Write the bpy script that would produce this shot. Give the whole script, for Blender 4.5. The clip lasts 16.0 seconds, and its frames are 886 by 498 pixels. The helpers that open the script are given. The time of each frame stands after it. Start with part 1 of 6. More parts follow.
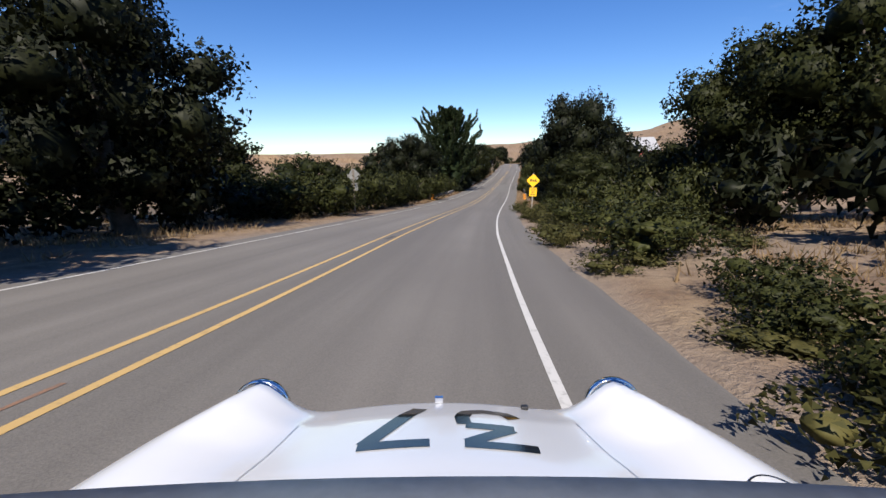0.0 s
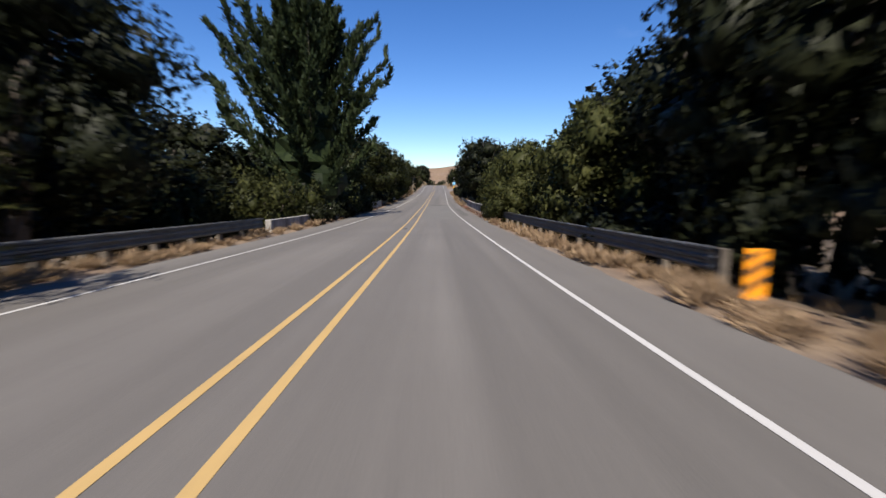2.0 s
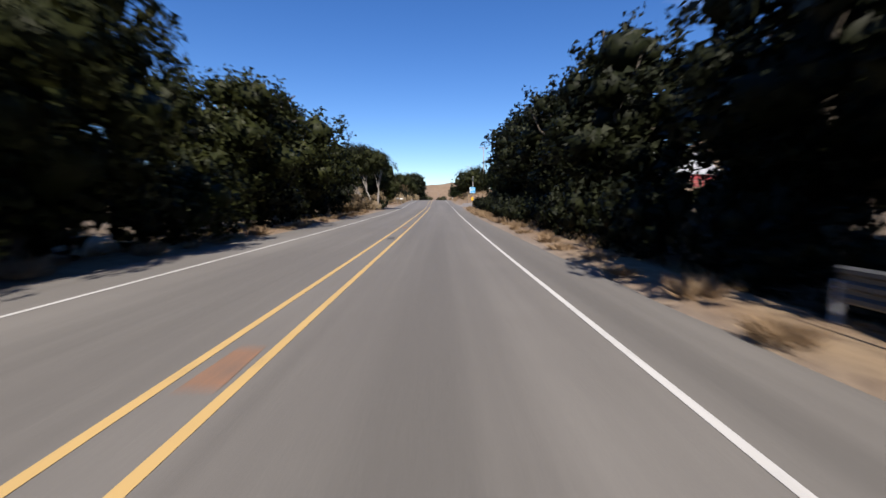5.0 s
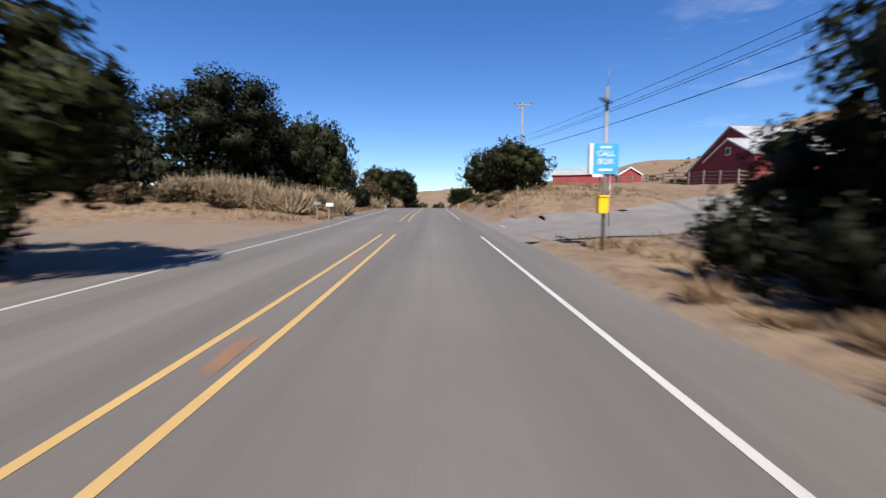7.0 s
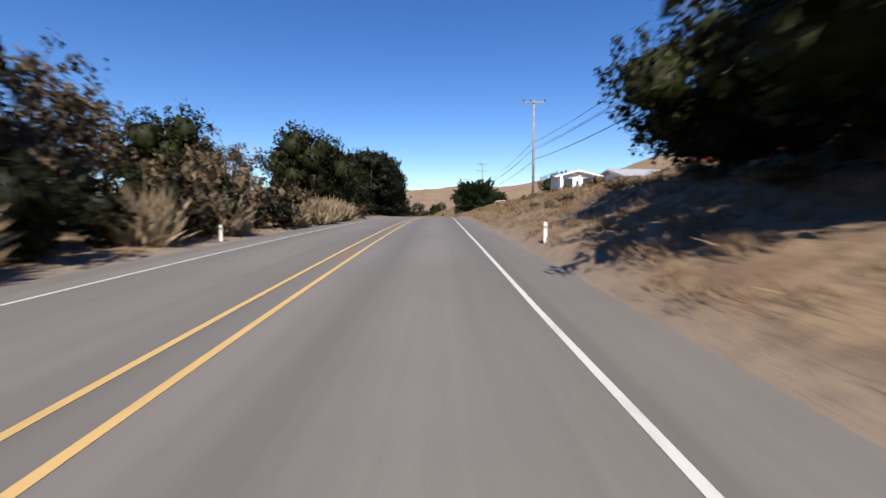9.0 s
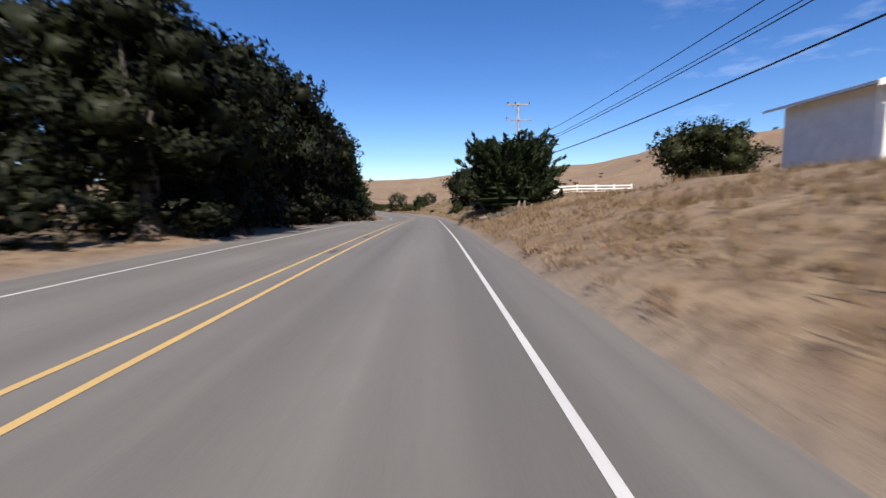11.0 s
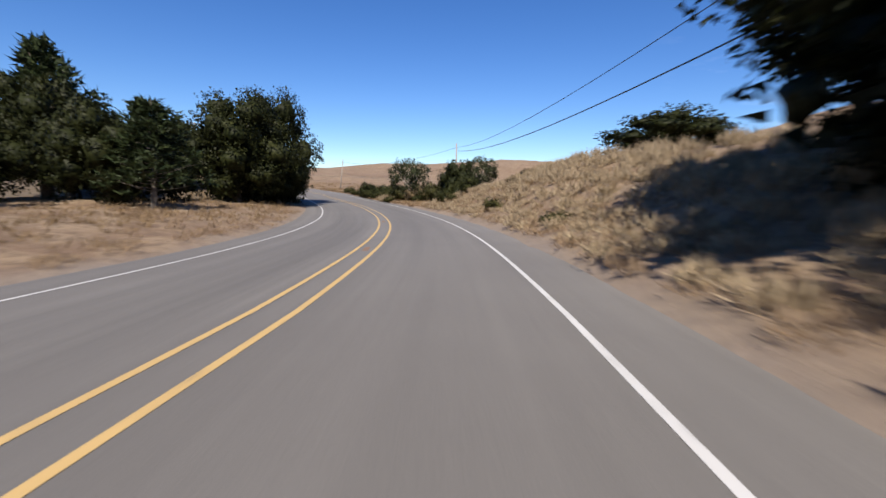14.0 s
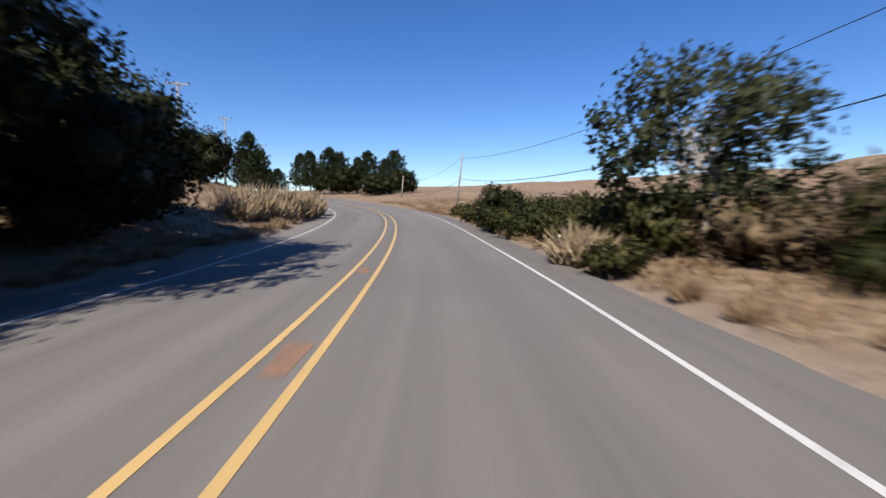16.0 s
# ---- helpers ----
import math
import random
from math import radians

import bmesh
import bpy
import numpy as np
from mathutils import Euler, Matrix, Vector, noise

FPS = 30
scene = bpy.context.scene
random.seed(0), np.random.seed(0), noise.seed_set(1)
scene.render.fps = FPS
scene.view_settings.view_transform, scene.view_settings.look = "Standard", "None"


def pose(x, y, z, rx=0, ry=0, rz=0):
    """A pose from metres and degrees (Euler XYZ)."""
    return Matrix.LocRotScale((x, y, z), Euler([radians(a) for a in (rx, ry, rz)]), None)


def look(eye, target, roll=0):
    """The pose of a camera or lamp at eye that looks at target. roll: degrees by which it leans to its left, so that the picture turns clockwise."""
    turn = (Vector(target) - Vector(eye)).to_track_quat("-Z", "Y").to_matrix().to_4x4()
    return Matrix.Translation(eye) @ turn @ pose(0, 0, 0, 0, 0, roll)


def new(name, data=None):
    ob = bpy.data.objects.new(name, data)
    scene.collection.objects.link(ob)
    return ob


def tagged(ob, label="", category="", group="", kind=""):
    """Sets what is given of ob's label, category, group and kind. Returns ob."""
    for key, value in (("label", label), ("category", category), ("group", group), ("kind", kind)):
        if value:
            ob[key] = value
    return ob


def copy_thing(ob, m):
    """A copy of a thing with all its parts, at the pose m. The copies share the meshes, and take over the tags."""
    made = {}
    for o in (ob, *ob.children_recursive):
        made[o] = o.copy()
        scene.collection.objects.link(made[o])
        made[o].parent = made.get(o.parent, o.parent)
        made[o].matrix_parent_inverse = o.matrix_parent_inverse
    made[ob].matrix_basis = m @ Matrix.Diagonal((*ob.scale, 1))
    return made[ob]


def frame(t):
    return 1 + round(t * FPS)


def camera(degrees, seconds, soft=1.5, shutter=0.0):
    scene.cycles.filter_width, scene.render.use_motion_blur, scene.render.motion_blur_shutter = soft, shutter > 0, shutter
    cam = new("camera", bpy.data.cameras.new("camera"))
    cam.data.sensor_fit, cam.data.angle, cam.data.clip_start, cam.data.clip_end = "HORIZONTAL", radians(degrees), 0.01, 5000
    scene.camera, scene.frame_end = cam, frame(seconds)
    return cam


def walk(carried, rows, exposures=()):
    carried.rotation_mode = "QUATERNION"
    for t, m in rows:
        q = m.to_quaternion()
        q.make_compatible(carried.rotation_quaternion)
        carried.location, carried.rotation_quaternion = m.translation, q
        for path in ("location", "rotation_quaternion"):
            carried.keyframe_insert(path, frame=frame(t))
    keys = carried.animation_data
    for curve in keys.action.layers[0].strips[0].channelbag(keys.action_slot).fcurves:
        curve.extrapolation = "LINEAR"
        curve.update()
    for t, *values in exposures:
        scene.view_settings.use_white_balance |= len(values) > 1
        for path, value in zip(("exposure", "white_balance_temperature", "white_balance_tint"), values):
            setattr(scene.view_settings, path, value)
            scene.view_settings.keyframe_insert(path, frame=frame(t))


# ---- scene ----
cam = camera(90.0, 16.0, 1.5, 0.28)

# seconds, eye x y z, yaw, pitch, roll
PATH = [
    (0.0, 0.00, 0.00, 7.50, 11.05, -11.26, -0.88),
    (0.5, -2.18, 14.01, 6.29, 8.60, -9.80, -0.38),
    (1.0, -4.05, 28.19, 5.25, 4.27, -8.99, -0.23),
    (1.5, -4.90, 42.53, 4.39, 1.40, -8.52, 0.48),
    (2.0, -5.28, 56.91, 3.69, 0.55, -7.97, 0.06),
    (2.5, -5.57, 71.33, 3.16, 0.62, -7.65, 0.52),
    (3.0, -5.89, 85.74, 2.77, 0.87, -7.97, 0.37),
    (3.5, -6.26, 100.10, 2.51, 0.95, -6.53, -0.01),
    (4.0, -6.62, 114.51, 2.34, 0.85, -6.88, 0.01),
    (4.5, -6.94, 128.92, 2.29, 0.60, -5.88, -0.01),
    (5.0, -7.21, 143.33, 2.35, 0.37, -5.48, -0.03),
    (5.5, -7.41, 157.75, 2.50, 0.17, -5.18, -0.08),
    (6.0, -7.57, 172.16, 2.71, 0.02, -4.97, -0.20),
    (6.5, -7.70, 186.58, 2.97, -0.07, -5.15, -0.52),
    (7.0, -7.83, 200.99, 3.28, -0.07, -4.55, 0.14),
    (7.5, -7.98, 215.32, 3.67, 0.25, -4.11, 0.31),
    (8.0, -8.21, 229.50, 4.17, 0.47, -3.22, 0.64),
    (8.5, -8.41, 243.43, 4.71, 0.12, -4.22, 0.27),
    (9.0, -8.55, 257.27, 5.20, -0.09, -4.68, -0.39),
    (9.5, -8.61, 271.11, 5.59, -0.53, -4.46, -0.16),
    (10.0, -8.56, 284.94, 5.89, -0.93, -4.90, -0.10),
    (10.5, -8.43, 298.77, 6.08, -1.25, -5.36, -0.14),
    (11.0, -8.24, 312.60, 6.15, -1.43, -5.82, -0.32),
    (11.5, -8.03, 326.41, 6.11, -1.45, -6.12, -0.82),
    (12.0, -7.84, 340.22, 5.98, -1.25, -6.25, -1.47),
    (12.5, -7.76, 354.01, 5.76, -0.51, -7.14, -1.71),
    (13.0, -7.87, 367.76, 5.51, 0.35, -7.14, -0.55),
    (13.5, -8.22, 381.43, 5.22, 1.48, -7.26, 0.18),
    (14.0, -9.05, 394.99, 4.95, 4.43, -7.16, 0.94),
    (14.5, -10.67, 408.34, 4.74, 8.28, -6.49, 1.32),
    (15.0, -13.20, 421.31, 4.66, 12.74, -5.78, 1.21),
    (15.5, -16.74, 433.80, 4.73, 17.76, -4.97, 0.91),
    (16.0, -21.26, 445.72, 4.98, 22.69, -4.65, 0.78),
]


def drive(x, y, z, yaw, pitch, roll):
    a, b = radians(yaw), radians(pitch)
    ahead = Vector((-math.sin(a) * math.cos(b), math.cos(a) * math.cos(b), math.sin(b)))
    eye = Vector((x, y, z))
    return look(eye, eye + ahead * 10, roll)


stops = [(t, drive(*p)) for t, *p in PATH]
# it pulls away from rest
stops[1:1] = [(1 / 30, stops[0][1]), (0.1, drive(-0.33, 1.88, 7.34, 10.7, -11.0, -0.78))]
walk(cam, stops)
scene.view_settings.exposure = 0.86

# ---- daylight ----
SUN_TO = Vector((0.03, -0.70, 0.70)).normalized()
world = bpy.data.worlds.new("sky")
scene.world = world
world.use_nodes = True
wn = world.node_tree
sky = wn.nodes.new("ShaderNodeTexSky")
sky.sky_type = "NISHITA"
sky.sun_disc = False
sky.sun_elevation = math.asin(SUN_TO.z)
sky.sun_rotation = math.atan2(SUN_TO.x, SUN_TO.y)
sky.altitude = 600.0
sky.air_density = 1.0
sky.dust_density = 0.0
sky.ozone_density = 4.0
wn.nodes["Background"].inputs["Strength"].default_value = 0.080
blue = wn.nodes.new("ShaderNodeHueSaturation")
blue.inputs["Hue"].default_value = 0.512
blue.inputs["Saturation"].default_value = 1.25
wn.links.new(sky.outputs[0], blue.inputs["Color"])
# thin streaks of high cloud over the hills
pale = wn.nodes.new("ShaderNodeHueSaturation")
pale.inputs["Saturation"].default_value = 0.55
pale.inputs["Value"].default_value = 1.45
wn.links.new(blue.outputs[0], pale.inputs["Color"])
sky_dir = wn.nodes.new("ShaderNodeTexCoord")
squash = wn.nodes.new("ShaderNodeMapping")
squash.inputs["Scale"].default_value = (2.2, 2.2, 9.0)
squash.inputs["Rotation"].default_value = (0.12, 0.16, 0.0)
wn.links.new(sky_dir.outputs["Generated"], squash.inputs["Vector"])
wisp = wn.nodes.new("ShaderNodeTexNoise")
wisp.inputs["Scale"].default_value = 2.6
wisp.inputs["Detail"].default_value = 6
wisp.inputs["Roughness"].default_value = 0.62
wn.links.new(squash.outputs[0], wisp.inputs["Vector"])
bank_dir = wn.nodes.new("ShaderNodeVectorMath")
bank_dir.operation = "DOT_PRODUCT"
bank_dir.inputs[1].default_value = (0.62, 0.71, 0.33)
wn.links.new(sky_dir.outputs["Generated"], bank_dir.inputs[0])
near_bank = wn.nodes.new("ShaderNodeMapRange")
near_bank.inputs["From Min"].default_value = 0.93
near_bank.inputs["From Max"].default_value = 1.02
wn.links.new(bank_dir.outputs["Value"], near_bank.inputs["Value"])
thick = wn.nodes.new("ShaderNodeMapRange")
thick.inputs["From Min"].default_value = 0.55
thick.inputs["From Max"].default_value = 0.85
wn.links.new(wisp.outputs["Fac"], thick.inputs["Value"])
cover = wn.nodes.new("ShaderNodeMath")
cover.operation = "MULTIPLY"
wn.links.new(near_bank.outputs[0], cover.inputs[0])
wn.links.new(thick.outputs[0], cover.inputs[1])
clouded = wn.nodes.new("ShaderNodeMix")
clouded.data_type = "RGBA"
wn.links.new(cover.outputs[0], clouded.inputs[0])
wn.links.new(blue.outputs[0], clouded.inputs[6])
wn.links.new(pale.outputs[0], clouded.inputs[7])
wn.links.new(clouded.outputs[2], wn.nodes["Background"].inputs["Color"])
sun_data = bpy.data.lights.new("sun", "SUN")
sun_data.energy = 5.0
sun_data.angle = radians(0.53)
sun_data.color = (1.0, 0.92, 0.82)
sun = new("sun", sun_data)
sun.matrix_world = look(SUN_TO * 100, (0, 0, 0))


# ---- materials ----
def material(name, rough=0.8, metal=0.0):
    m = bpy.data.materials.new(name)
    m.use_nodes = True
    b = m.node_tree.nodes["Principled BSDF"]
    b.inputs["Roughness"].default_value = rough
    b.inputs["Metallic"].default_value = metal
    return m, m.node_tree, b


def ramp(nt, fac, stops_):
    r = nt.nodes.new("ShaderNodeValToRGB")
    el = r.color_ramp.elements
    while len(el) < len(stops_):
        el.new(0.5)
    for e, (p, c) in zip(el, stops_):
        e.position, e.color = p, (*c, 1)
    nt.links.new(fac, r.inputs[0])
    return r.outputs[0]


def noise_at(nt, vec, scale, detail=4, rough=0.6):
    n = nt.nodes.new("ShaderNodeTexNoise")
    n.inputs["Scale"].default_value = scale
    n.inputs["Detail"].default_value = detail
    n.inputs["Roughness"].default_value = rough
    if vec:
        nt.links.new(vec, n.inputs["Vector"])
    return n.outputs["Fac"]


def place_of(nt, object_space=False):
    if object_space:
        return nt.nodes.new("ShaderNodeTexCoord").outputs["Object"]
    return nt.nodes.new("ShaderNodeNewGeometry").outputs["Position"]


def mix(nt, fac, a, b, mode="MIX"):
    n = nt.nodes.new("ShaderNodeMix")
    n.data_type, n.blend_type = "RGBA", mode
    for socket, v in ((n.inputs[0], fac), (n.inputs[6], a), (n.inputs[7], b)):
        if isinstance(v, tuple):
            socket.default_value = (*v, 1)
        elif isinstance(v, float):
            socket.default_value = v
        else:
            nt.links.new(v, socket)
    return n.outputs[2]


def bump(nt, b, height, strength=0.3, distance=0.02):
    n = nt.nodes.new("ShaderNodeBump")
    n.inputs["Strength"].default_value = strength
    n.inputs["Distance"].default_value = distance
    nt.links.new(height, n.inputs["Height"])
    nt.links.new(n.outputs[0], b.inputs["Normal"])


def worn(name, dark, light, scale=3.0, fine=40.0, rough=0.8, metal=0.0, relief=0.3, object_space=True):
    """A weathered surface: stains at one scale, grain at another."""
    m, nt, b = material(name, rough, metal)
    v = place_of(nt, object_space)
    c = ramp(nt, noise_at(nt, v, scale, 5), [(0.3, dark), (0.7, light)])
    g = noise_at(nt, v, fine, 3)
    c = mix(nt, 0.35, c, ramp(nt, g, [(0.3, tuple(q * 0.6 for q in dark)), (0.75, light)]))
    nt.links.new(c, b.inputs["Base Color"])
    bump(nt, b, g, relief, 0.01)
    return m


def leafy(name, dark, mid, light, through_=0.25):
    """Leaves: each leaf its own tone, each plant its own cast."""
    m, nt, b = material(name, 0.55)
    geo = nt.nodes.new("ShaderNodeNewGeometry")
    c = ramp(nt, geo.outputs["Random Per Island"], [(0.0, dark), (0.55, mid), (1.0, light)])
    patch = noise_at(nt, geo.outputs["Position"], 0.45, 3)
    c = mix(nt, patch, c, mix(nt, 0.5, c, light))
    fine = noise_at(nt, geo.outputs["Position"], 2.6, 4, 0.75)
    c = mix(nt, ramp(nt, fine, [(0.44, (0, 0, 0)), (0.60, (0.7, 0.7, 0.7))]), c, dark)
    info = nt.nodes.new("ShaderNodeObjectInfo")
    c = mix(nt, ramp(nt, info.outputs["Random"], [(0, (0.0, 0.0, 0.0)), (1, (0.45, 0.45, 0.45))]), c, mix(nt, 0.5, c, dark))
    nt.links.new(c, b.inputs["Base Color"])
    b.inputs["Specular IOR Level"].default_value = 0.12
    t = nt.nodes.new("ShaderNodeBsdfTranslucent")
    nt.links.new(mix(nt, 0.5, c, light), t.inputs["Color"])
    s = nt.nodes.new("ShaderNodeMixShader")
    s.inputs[0].default_value = through_
    nt.links.new(b.outputs[0], s.inputs[1])
    nt.links.new(t.outputs[0], s.inputs[2])
    nt.links.new(s.outputs[0], nt.nodes["Material Output"].inputs["Surface"])
    return m


def asphalt_material():
    m, nt, b = material("asphalt", 0.85)
    uv = nt.nodes.new("ShaderNodeUVMap").outputs[0]
    sep = nt.nodes.new("ShaderNodeSeparateXYZ")
    nt.links.new(uv, sep.inputs[0])
    pos = place_of(nt)
    # wheel tracks run along the road: noise stretched along it
    st = nt.nodes.new("ShaderNodeCombineXYZ")
    k = nt.nodes.new("ShaderNodeMath")
    k.operation = "MULTIPLY"
    k.inputs[1].default_value = 0.018
    nt.links.new(sep.outputs[1], k.inputs[0])
    nt.links.new(sep.outputs[0], st.inputs[0])
    nt.links.new(k.outputs[0], st.inputs[1])
    streak = noise_at(nt, st.outputs[0], 0.62, 4, 0.62)
    c = ramp(nt, streak, [(0.36, (0.078, 0.0735, 0.068)), (0.64, (0.152, 0.143, 0.131))])
    patch = noise_at(nt, pos, 0.16, 4)
    c = mix(nt, ramp(nt, patch, [(0.4, (0, 0, 0)), (0.65, (0.5, 0.5, 0.5))]), c, (0.086, 0.080, 0.075))
    grain = noise_at(nt, pos, 55.0, 3, 0.8)
    c = mix(nt, 0.30, c, ramp(nt, grain, [(0.3, (0.035, 0.031, 0.027)), (0.7, (0.225, 0.20, 0.178))]))
    nt.links.new(c, b.inputs["Base Color"])
    bump(nt, b, grain, 0.35, 0.008)
    return m


def paint_material(name, colour, under):
    m, nt, b = material(name, 0.7)
    pos = place_of(nt)
    wear = noise_at(nt, pos, 6.0, 5, 0.7)
    c = mix(nt, ramp(nt, wear, [(0.56, (0, 0, 0)), (0.72, (0.75, 0.75, 0.75))]), colour, under)
    c = mix(nt, ramp(nt, noise_at(nt, pos, 0.7, 3), [(0.35, (0, 0, 0)), (0.7, (0.35, 0.35, 0.35))]), c, tuple(q * 0.7 for q in colour))
    nt.links.new(c, b.inputs["Base Color"])
    return m


def ground_material():
    m, nt, b = material("dry_ground", 0.95)
    pos = place_of(nt)
    edge = nt.nodes.new("ShaderNodeAttribute")
    edge.attribute_name = "verge"
    green = nt.nodes.new("ShaderNodeAttribute")
    green.attribute_name = "litter"
    big = noise_at(nt, pos, 0.05, 5)
    midn = noise_at(nt, pos, 0.6, 5)
    fine = noise_at(nt, pos, 9.0, 4, 0.75)
    clod = noise_at(nt, pos, 2.2, 6, 0.7)
    grass = ramp(nt, big, [(0.3, (0.145, 0.088, 0.05)), (0.5, (0.225, 0.150, 0.088)), (0.72, (0.285, 0.203, 0.124))])
    grass = mix(nt, ramp(nt, midn, [(0.44, (0, 0, 0)), (0.58, (0.8, 0.8, 0.8))]), grass, (0.125, 0.066, 0.036))
    patchy = noise_at(nt, pos, 0.22, 6, 0.65)
    grass = mix(nt, ramp(nt, patchy, [(0.48, (0, 0, 0)), (0.60, (0.55, 0.55, 0.55))]), grass, (0.245, 0.178, 0.112))
    grass = mix(nt, ramp(nt, clod, [(0.49, (0, 0, 0)), (0.58, (0.8, 0.8, 0.8))]), grass, (0.085, 0.048, 0.027))
    grass = mix(nt, 0.25, grass, ramp(nt, fine, [(0.25, (0.065, 0.043, 0.026)), (0.75, (0.30, 0.23, 0.145))]))
    dirt = ramp(nt, midn, [(0.3, (0.145, 0.115, 0.092)), (0.7, (0.225, 0.182, 0.148))])
    dirt = mix(nt, 0.4, dirt, ramp(nt, fine, [(0.3, (0.09, 0.07, 0.055)), (0.7, (0.29, 0.24, 0.195))]))
    c = mix(nt, edge.outputs["Fac"], grass, dirt)
    # fallen leaves, with the shade of the tree lines in the same dark tone
    shaded_duff = ramp(nt, fine, [(0.3, (0.045, 0.035, 0.022)), (0.7, (0.12, 0.088, 0.055))])
    c = mix(nt, green.outputs["Fac"], c, shaded_duff)
    nt.links.new(c, b.inputs["Base Color"])
    bump(nt, b, mix(nt, 0.5, clod, fine), 0.9, 0.14)
    return m


ASPHALT = asphalt_material()
WHITE_LINE = paint_material("white_road_paint", (0.46, 0.45, 0.435), (0.14, 0.13, 0.12))
YELLOW_LINE = paint_material("yellow_road_paint", (0.44, 0.295, 0.115), (0.13, 0.11, 0.08))
GROUND = ground_material()
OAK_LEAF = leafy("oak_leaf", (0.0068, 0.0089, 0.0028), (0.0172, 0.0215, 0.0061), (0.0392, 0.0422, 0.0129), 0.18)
# dark foliage; crown and thicket shade is put into these lowered tones
DARK_SHADED_LEAF = leafy("dark_shaded_leaf", (0.0046, 0.0062, 0.0030), (0.0097, 0.0125, 0.0050), (0.0225, 0.0252, 0.0099), 0.12)
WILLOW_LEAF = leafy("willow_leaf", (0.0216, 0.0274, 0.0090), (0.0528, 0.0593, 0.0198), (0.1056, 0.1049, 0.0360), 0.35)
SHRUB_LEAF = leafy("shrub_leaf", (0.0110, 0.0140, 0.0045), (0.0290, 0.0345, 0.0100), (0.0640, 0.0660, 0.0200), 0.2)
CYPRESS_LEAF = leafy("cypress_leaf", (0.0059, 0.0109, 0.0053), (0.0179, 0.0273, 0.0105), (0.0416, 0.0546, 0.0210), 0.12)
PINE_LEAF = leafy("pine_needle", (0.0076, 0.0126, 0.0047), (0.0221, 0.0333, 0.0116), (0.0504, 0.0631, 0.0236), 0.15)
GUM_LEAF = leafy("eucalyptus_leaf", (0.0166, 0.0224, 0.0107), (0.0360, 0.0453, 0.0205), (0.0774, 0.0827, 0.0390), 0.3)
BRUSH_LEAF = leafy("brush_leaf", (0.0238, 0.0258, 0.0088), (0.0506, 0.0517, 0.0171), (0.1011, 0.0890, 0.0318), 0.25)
DRY_LEAF = leafy("dry_stem", (0.17, 0.125, 0.08), (0.30, 0.225, 0.14), (0.43, 0.35, 0.23), 0.25)
TUFT_LEAF = leafy("tuft_stem", (0.12, 0.077, 0.046), (0.25, 0.168, 0.10), (0.40, 0.295, 0.185), 0.2)
GRASS_LEAF = leafy("grass_stem", (0.075, 0.046, 0.026), (0.18, 0.118, 0.062), (0.36, 0.26, 0.14), 0.3)
LITTER = leafy("leaf_litter", (0.055, 0.030, 0.019), (0.12, 0.066, 0.042), (0.20, 0.12, 0.078), 0.1)
BROWN_LEAF = leafy("brown_brush", (0.0480, 0.0360, 0.0224), (0.1120, 0.0800, 0.0480), (0.2080, 0.1520, 0.0880), 0.25)
BARK = worn("bark", (0.045, 0.036, 0.028), (0.15, 0.125, 0.10), 2.5, 18.0, 0.95, 0.0, 0.8)
# darker copy of the pale bark, crown shade put into its colour
SHADED_PALE_BARK = worn("shaded_pale_bark", (0.10, 0.085, 0.07), (0.30, 0.27, 0.24), 1.5, 12.0, 0.9, 0.0, 0.5)
PALE_BARK = worn("pale_bark", (0.20, 0.17, 0.14), (0.46, 0.42, 0.37), 1.5, 12.0, 0.9, 0.0, 0.5)
CONCRETE = worn("concrete", (0.15, 0.143, 0.133), (0.34, 0.325, 0.305), 0.7, 14.0, 0.9, 0.0, 0.4)
def stained_shadowed_concrete():
    """Rough cast concrete with dark runs down its face: dirt, and tree shadows put into the colour."""
    m, nt, b = material("stained_shadowed_concrete", 0.92)
    pos = place_of(nt)
    flat_ = nt.nodes.new("ShaderNodeMapping")
    flat_.inputs["Scale"].default_value = (1.6, 0.9, 0.22)
    flat_.inputs["Rotation"].default_value = (0.5, 0.0, 0.0)
    nt.links.new(pos, flat_.inputs["Vector"])
    runs = noise_at(nt, flat_.outputs[0], 1.1, 5, 0.65)
    grain = noise_at(nt, pos, 16.0, 4, 0.7)
    c = ramp(nt, runs, [(0.40, (0.055, 0.05, 0.045)), (0.60, (0.33, 0.31, 0.285))])
    c = mix(nt, 0.3, c, ramp(nt, grain, [(0.3, (0.10, 0.095, 0.088)), (0.7, (0.38, 0.36, 0.33))]))
    nt.links.new(c, b.inputs["Base Color"])
    bump(nt, b, grain, 0.5, 0.012)
    return m


STAINED_SHADOWED = stained_shadowed_concrete()
GALVANISED = worn("galvanised_steel", (0.16, 0.16, 0.16), (0.32, 0.32, 0.315), 2.0, 40.0, 0.5, 0.5, 0.1)
WEATHERED = worn("weathered_wood", (0.09, 0.07, 0.055), (0.24, 0.20, 0.16), 3.0, 30.0, 0.9, 0.0, 0.6)
POLE_WOOD = worn("grey_pole_wood", (0.15, 0.13, 0.11), (0.33, 0.29, 0.25), 2.0, 30.0, 0.9, 0.0, 0.5)
WHITE_PAINT = worn("white_paint", (0.62, 0.61, 0.58), (0.80, 0.80, 0.77), 2.0, 30.0, 0.6, 0.0, 0.15)
RED_BOARD = worn("red_barn_paint", (0.16, 0.018, 0.022), (0.29, 0.035, 0.04), 0.8, 20.0, 0.8, 0.0, 0.3)
ROOF_METAL = worn("galvanised_roof", (0.30, 0.30, 0.31), (0.54, 0.54, 0.54), 0.9, 12.0, 0.5, 0.3, 0.15)
